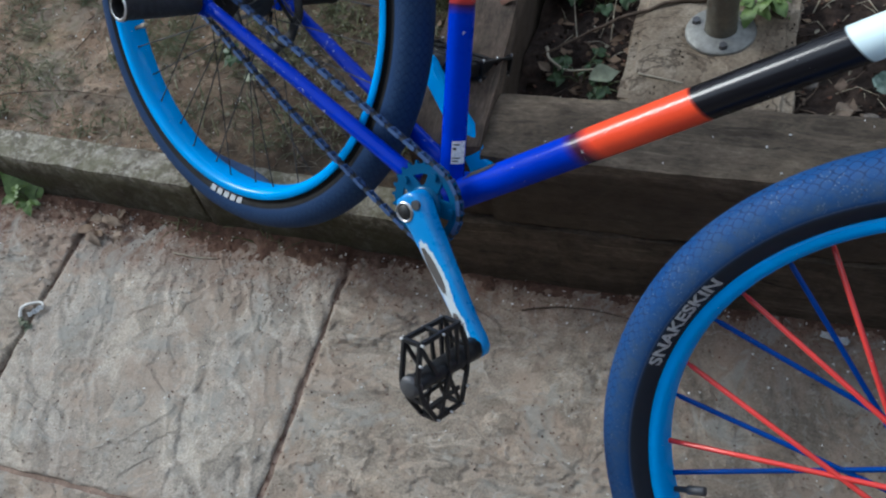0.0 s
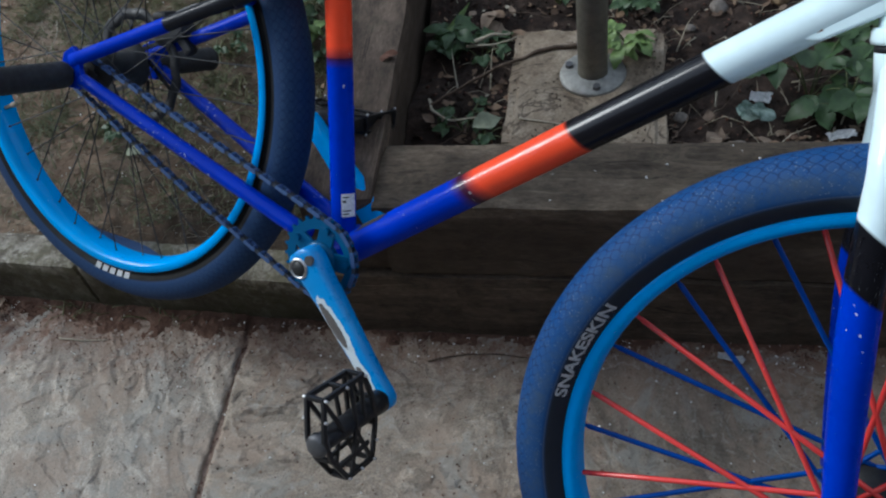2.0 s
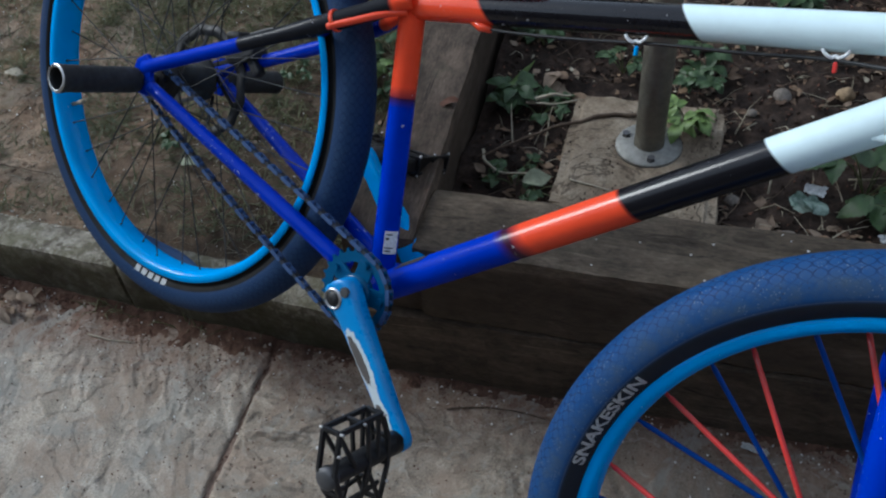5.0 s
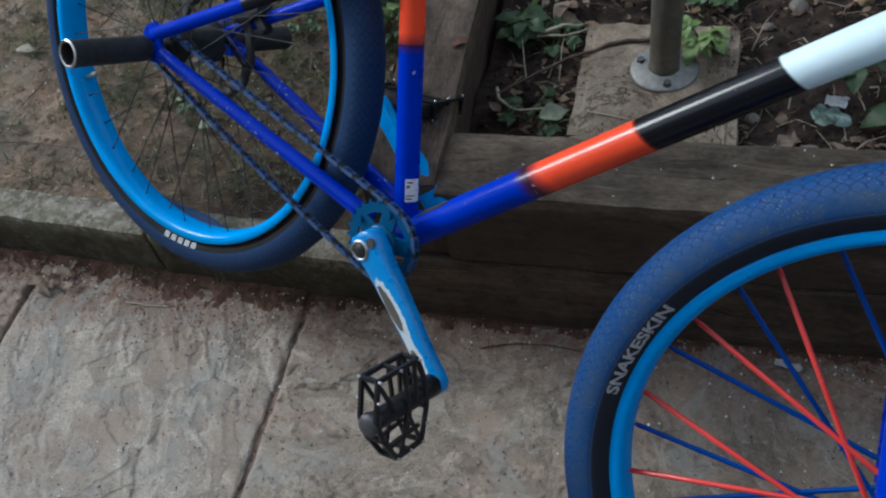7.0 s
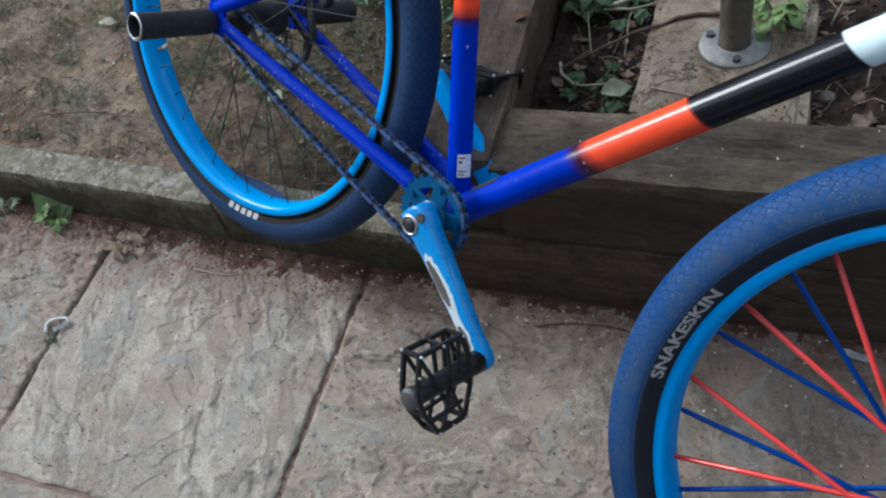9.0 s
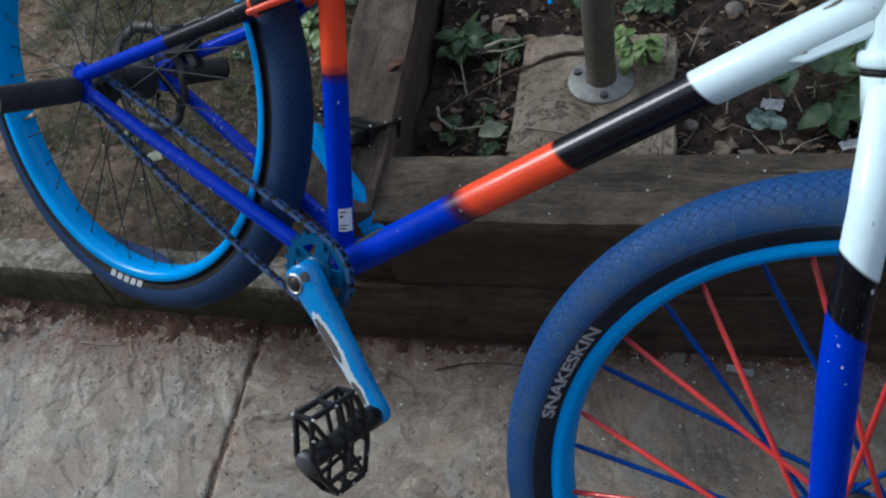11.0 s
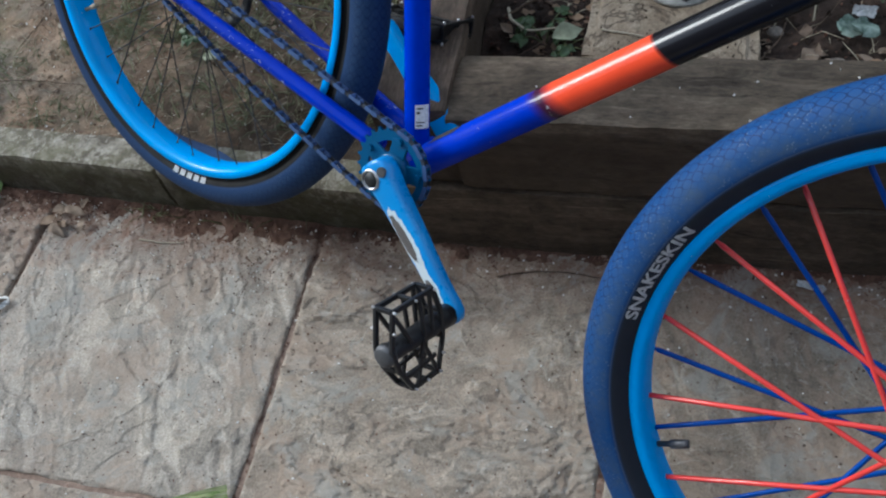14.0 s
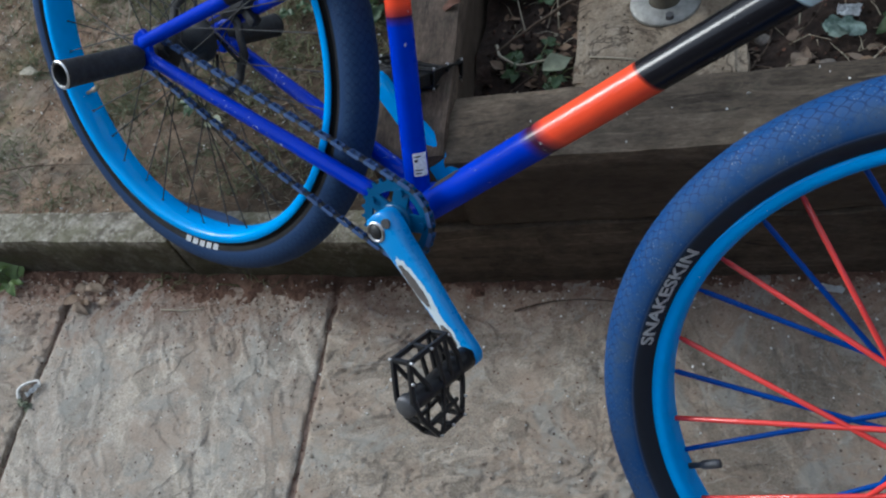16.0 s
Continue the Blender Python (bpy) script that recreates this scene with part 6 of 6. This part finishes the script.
crumbs("bed_chips", "brown bark chips on bed soil", 2600, over_bed, 29, M_CRUMB, (0.0012, 0.004))
crumbs("sleeper_flecks", "pale flecks on the sleeper top", 26, on_sleeper, 30, M_FLECK, (0.0012, 0.0025))


def on_stone(r):
    return (r.uniform(-0.155, 0.06), r.uniform(0.81, 1.055), 0.2375)


crumbs("stone_crumbs", "crumbs of soil on the stone slab", 240, on_stone, 31, M_BED, (0.0008, 0.0028))
# pebbles
for i, (x, y, s) in enumerate(((0.149, 1.135, 0.014), (0.085, 0.90, 0.010), (0.16, 0.835, 0.012), (0.105, 1.09, 0.008), (0.20, 0.815, 0.011), (-0.19, 0.81, 0.007), (0.33, 0.80, 0.012), (0.28, 0.80, 0.009))):
    bm = bmesh.new()
    bmesh.ops.create_icosphere(bm, subdivisions=3, radius=s)
    for v in bm.verts:
        v.co *= 1 + 0.22 * noise.noise(v.co * 60 + Vector((i * 3.1, 0, 0)))
        v.co.z *= 0.72
    for f in bm.faces:
        f.smooth = True
    ob = part("pebble", bm, M_PEBBLE, m=pose(x, y, bed_height(x, y) + s * 0.35, 0, 0, i * 50))
    tagged(ob, "small pale rounded pebble on bed soil", "pebble", "pebbles")
bm = bmesh.new()
bmesh.ops.create_icosphere(bm, subdivisions=3, radius=0.013)
for v in bm.verts:
    v.co *= 1 + 0.30 * noise.noise(v.co * 70 + Vector((7.7, 0, 0)))
for f in bm.faces:
    f.smooth = True
ob = part("pebble", bm, M_RUSTSTONE, m=pose(0.244, 1.158, bed_height(0.244, 1.158) + 0.007, 0, 20, 30))
tagged(ob, "small tan angular stone on bed soil", "pebble", "pebbles")


def twig(label, pts, r, mat=None, name="twig"):
    p = curve(pts, 7)
    n = len(p)
    ob = part(name, sweep([q + noise.noise_vector(q * 40) * r * 1.2 for q in p], [r * (1 - 0.55 * i / n) for i in range(n)], 8), mat or M_TWIG)
    return tagged(ob, label, "twig", "twigs")


twig("long brown twig lying over a stone slab", [(-0.058, 1.022, 0.243), (-0.12, 1.003, 0.243), (-0.173, 0.978, 0.240), (-0.222, 0.949, 0.232), (-0.285, 0.908, 0.224)], 0.0036)
twig("bleached curved root on bed soil", [(-0.282, 0.925, 0.222), (-0.270, 0.898, 0.226), (-0.241, 0.876, 0.228), (-0.192, 0.877, 0.233)], 0.0026, M_STRAW)
twig("thin bleached stalk on the edge of a stone slab", [(-0.140, 0.866, 0.240), (-0.108, 0.858, 0.241), (-0.078, 0.851, 0.240)], 0.0018, M_STRAW)
twig("bleached stalk on bed soil", [(-0.238, 1.045, 0.226), (-0.195, 1.042, 0.229), (-0.158, 1.061, 0.227)], 0.0022, M_STRAW)
twig("thick bleached stalk on bed soil", [(-0.232, 1.047, 0.232), (-0.205, 1.054, 0.236), (-0.170, 1.066, 0.232)], 0.0038, M_STRAW)
twig("thin twig on paving", [(x, y, pave_height(x, y) + 0.002) for x, y in ((-0.885, 0.612), (-0.845, 0.609), (-0.80, 0.614))], 0.0016, M_STRAW)
twig("thin brown twig on trodden soil", [(-1.34, 0.85, 0.105), (-1.2, 0.868, 0.108), (-1.06, 0.862, 0.106)], 0.0016)
twig("thin twig by the paving edge", [(x, y, pave_height(x, y) + 0.002) for x, y in ((-0.27, 0.60), (-0.22, 0.612), (-0.17, 0.615), (-0.10, 0.607))], 0.0016)
for i in range(36):
    x, y, a, le = RNG.uniform(-1.5, -0.5), RNG.uniform(0.8, 1.6), RNG.uniform(0, 6.28), RNG.uniform(0.04, 0.14)
    z = lawn_height(x, y) + 0.004
    twig("thin twig on trodden soil", [(x, y, z), (x + le * 0.5 * math.cos(a) + 0.01, y + le * 0.5 * math.sin(a), z + 0.004), (x + le * math.cos(a), y + le * math.sin(a), z)], RNG.uniform(0.0009, 0.0018), M_STRAW if i % 3 == 0 else None)
for i in range(150):
    x, y, a, le = RNG.uniform(-0.24, 0.5), RNG.uniform(0.82, 1.6), RNG.uniform(0, 6.28), RNG.uniform(0.03, 0.13)
    z = bed_height(x, y) + 0.006
    twig("thin twig on bed soil", [(x, y, z), (x + le * 0.5 * math.cos(a) + 0.008, y + le * 0.5 * math.sin(a), z + 0.006), (x + le * math.cos(a), y + le * math.sin(a), z)], RNG.uniform(0.0005, 0.0013), M_STRAW if i % 6 == 0 else None)


def loose_leaf(label, x, y, z, length, width, turn, mat, seed, name="leaf", bend=0.3, tilt=0.0, teeth=0.0):
    ob = part(name, leaf_mesh(length, width, bend, 0.2, 16 if teeth else 8, 0.002, seed, teeth=teeth), mat, m=pose(x, y, z, tilt, 0, turn))
    return tagged(ob, label, "leaf", "loose leaves")


loose_leaf("dry beige leaf on paving beside the kerb", -1.048, 0.655, 0.020, 0.042, 0.02, -8, M_DRYPALE, 1, "dead_leaf")
loose_leaf("dry brown leaf on paving", -1.055, 0.635, 0.018, 0.04, 0.018, 200, M_DRY, 2, "dead_leaf")
for i, (x, y, le, turn) in enumerate(((-1.075, 0.648, 0.034, 30), (-1.015, 0.660, 0.030, 110), (-1.00, 0.640, 0.028, 250), (-1.065, 0.618, 0.036, 340))):
    loose_leaf("curled tan leaf on paving beside the kerb", x, y, 0.016, le, le * 0.5, turn, M_DRYPALE, 40 + i, "dead_leaf", 0.5)
loose_leaf("dry brown leaf on paving", -1.03, 0.622, 0.016, 0.03, 0.012, 160, M_DRY, 3, "dead_leaf")
loose_leaf("dry beige leaf on trodden soil", -1.345, 1.12, 0.112, 0.04, 0.026, 10, M_STRAW, 4, "dead_leaf")
loose_leaf("pale green leaf on trodden soil", -0.803, 0.925, 0.116, 0.042, 0.030, 170, M_DUSTYLEAF, 5, "fallen_leaf")
for x, le, lean, turn in ((-1.228, 0.085, -48, 150), (-1.213, 0.060, -35, 120)):
    ob = part("kerb_leaf", leaf_mesh(le, le * 0.55, 0.25, 0.2, 8, 0.002, 6), M_PALELEAF, m=pose(x, 0.678, 0.008, 0, lean, turn))
    tagged(ob, "upright bright green leaf growing against a kerb", "leaf", "loose leaves")
loose_leaf("red-brown curled leaf on a sleeper edge", -0.317, 0.940, 0.302, 0.036, 0.018, 200, M_CRUMB, 61, "dead_leaf", 0.5)
for i, (x, y, le, turn) in enumerate(((-0.215, 1.105, 0.050, 20), (-0.185, 1.125, 0.044, 160), (-0.205, 1.140, 0.046, 250), (-0.170, 1.100, 0.040, 310), (0.115, 0.832, 0.036, 40), (0.21, 0.825, 0.034, 200), (0.155, 0.822, 0.030, 100))):
    loose_leaf("curled brown dead leaf on bed soil", x, y, bed_height(x, y) + 0.012, le, le * 0.6, turn, M_DRY if i % 2 else M_DRYPALE, 70 + i, "dead_leaf", 0.5, 15)
for x, y, turn, le in ((-0.262, 1.072, 8, 0.046), (-0.258, 1.078, 55, 0.040), (-0.255, 1.062, -35, 0.040)):
    loose_leaf("broad toothed dark green leaf in the bed", x, y, 0.240, le, le * 0.62, turn, M_LEAF, 81, "bed_leaf", 0.35, 8, 0.3)
loose_leaf("long pale green blade in the bed", -0.282, 1.066, 0.225, 0.075, 0.012, 62, M_PALELEAF, 82, "bed_leaf", -0.5, 20)
loose_leaf("half-dry green leaf on bed soil", -0.205, 0.852, 0.236, 0.050, 0.028, 35, M_DUSTYLEAF, 83, "bed_leaf", 0.4, 15)
loose_leaf("dry leaf on kerb soil", -1.33, 0.775, 0.102, 0.05, 0.012, 20, M_DRY, 7, "dead_leaf")


def scrap(name, label, x, y, z, lx, ly, turn, mat, seed, crumple=0.004):
    """A crumpled scrap of sheet with a little thickness."""
    r = random.Random(seed)
    bm = bmesh.new()
    n = 9
    top = [[bm.verts.new((lx * (i / n - 0.5) + 0.1 * lx * noise.noise(Vector((i * 0.7, j * 0.7, seed))), ly * (j / n - 0.5) * (1 + 0.25 * noise.noise(Vector((i * 0.5, 3, seed)))), crumple * (noise.noise(Vector((i * 0.6, j * 0.6, seed))) + 0.4 * noise.noise(Vector((i * 1.7, j * 1.7, seed)))) + crumple)) for i in range(n + 1)] for j in range(n + 1)]
    for j in range(n):
        for i in range(n):
            bm.faces.new((top[j][i], top[j][i + 1], top[j + 1][i + 1], top[j + 1][i]))
    bmesh.ops.solidify(bm, geom=list(bm.faces), thickness=0.0005)
    ob = part(name, bm, mat, m=pose(x, y, z, 0, 0, turn))
    return tagged(ob, label, "litter", "litter scraps")


scrap("paper_scrap", "small white paper scrap on paving by the sleepers", 0.157, 0.622, pave_height(0.157, 0.622) + 0.006, 0.036, 0.010, -14, M_LITTER, 1, 0.004)
for x, y, turn, seed in ((0.160, 0.884, 40, 51), (0.184, 0.872, 75, 52)):
    ob = part("round_leaf", leaf_mesh(0.034, 0.036, 0.25, 0.12, 12, 0.003, seed, 0.8, 0.05), M_GREYLEAF, m=pose(x, y - 0.016, bed_height(x, y) + 0.022, 18, 0, turn))
    tagged(ob, "round pale grey-green leaf with frosted edge in the bed", "leaf", "loose leaves")
scrap("plastic_scrap", "white plastic scrap among bed leaves", 0.189, 0.905, bed_height(0.189, 0.905) + 0.022, 0.028, 0.020, -12, M_LITTER, 3, 0.005)
scrap("plastic_scrap", "white plastic scrap on bed soil", 0.284, 0.836, bed_height(0.284, 0.836) + 0.022, 0.036, 0.014, 16, M_LITTER, 4, 0.005)
scrap("torn_peel", "torn white wrapper scrap over a paving joint", -1.076, 0.459, 0.011, 0.026, 0.010, 48, M_LITTER, 5, 0.005)
twig("bent white strip of litter over a paving joint", [(-1.100, 0.446, 0.012), (-1.101, 0.458, 0.016), (-1.088, 0.470, 0.019), (-1.070, 0.476, 0.019), (-1.064, 0.468, 0.015)], 0.0033, M_FLECK, "white_strip")
plant("joint_weed", "tiny green weed growing in a paving joint", -1.085, 0.438, 0.004, 4, 0.011, 0.016, 74, M_DUSTYLEAF)
blade = bmesh.new()
rows = []
for i in range(15):
    t = i / 14
    w = 0.017 * (1 - 0.35 * t)
    rows.append([blade.verts.new((0.135 * (t - 0.5), w * (j / 6 - 0.5) * 2, 0.006 + 0.010 * math.sin(t * 2.6) + 0.0012 * math.cos(j * 3.14))) for j in range(7)])
for a, b in zip(rows, rows[1:]):
    for j in range(6):
        blade.faces.new((a[j], b[j], b[j + 1], a[j + 1]))
bmesh.ops.solidify(blade, geom=list(blade.faces), thickness=0.0006)
ob = part("grass_blade", blade, M_STRIPE, m=pose(-0.632, 0.196, 0.011, 0, 0, 203))
tagged(ob, "torn piece of striped green and cream blade on paving", "leaf")
scrap("black_scrap", "small black plastic scrap on paving", -0.975, 0.155, pave_height(-0.975, 0.155) + 0.005, 0.022, 0.011, 10, M_GRIP, 8, 0.004)
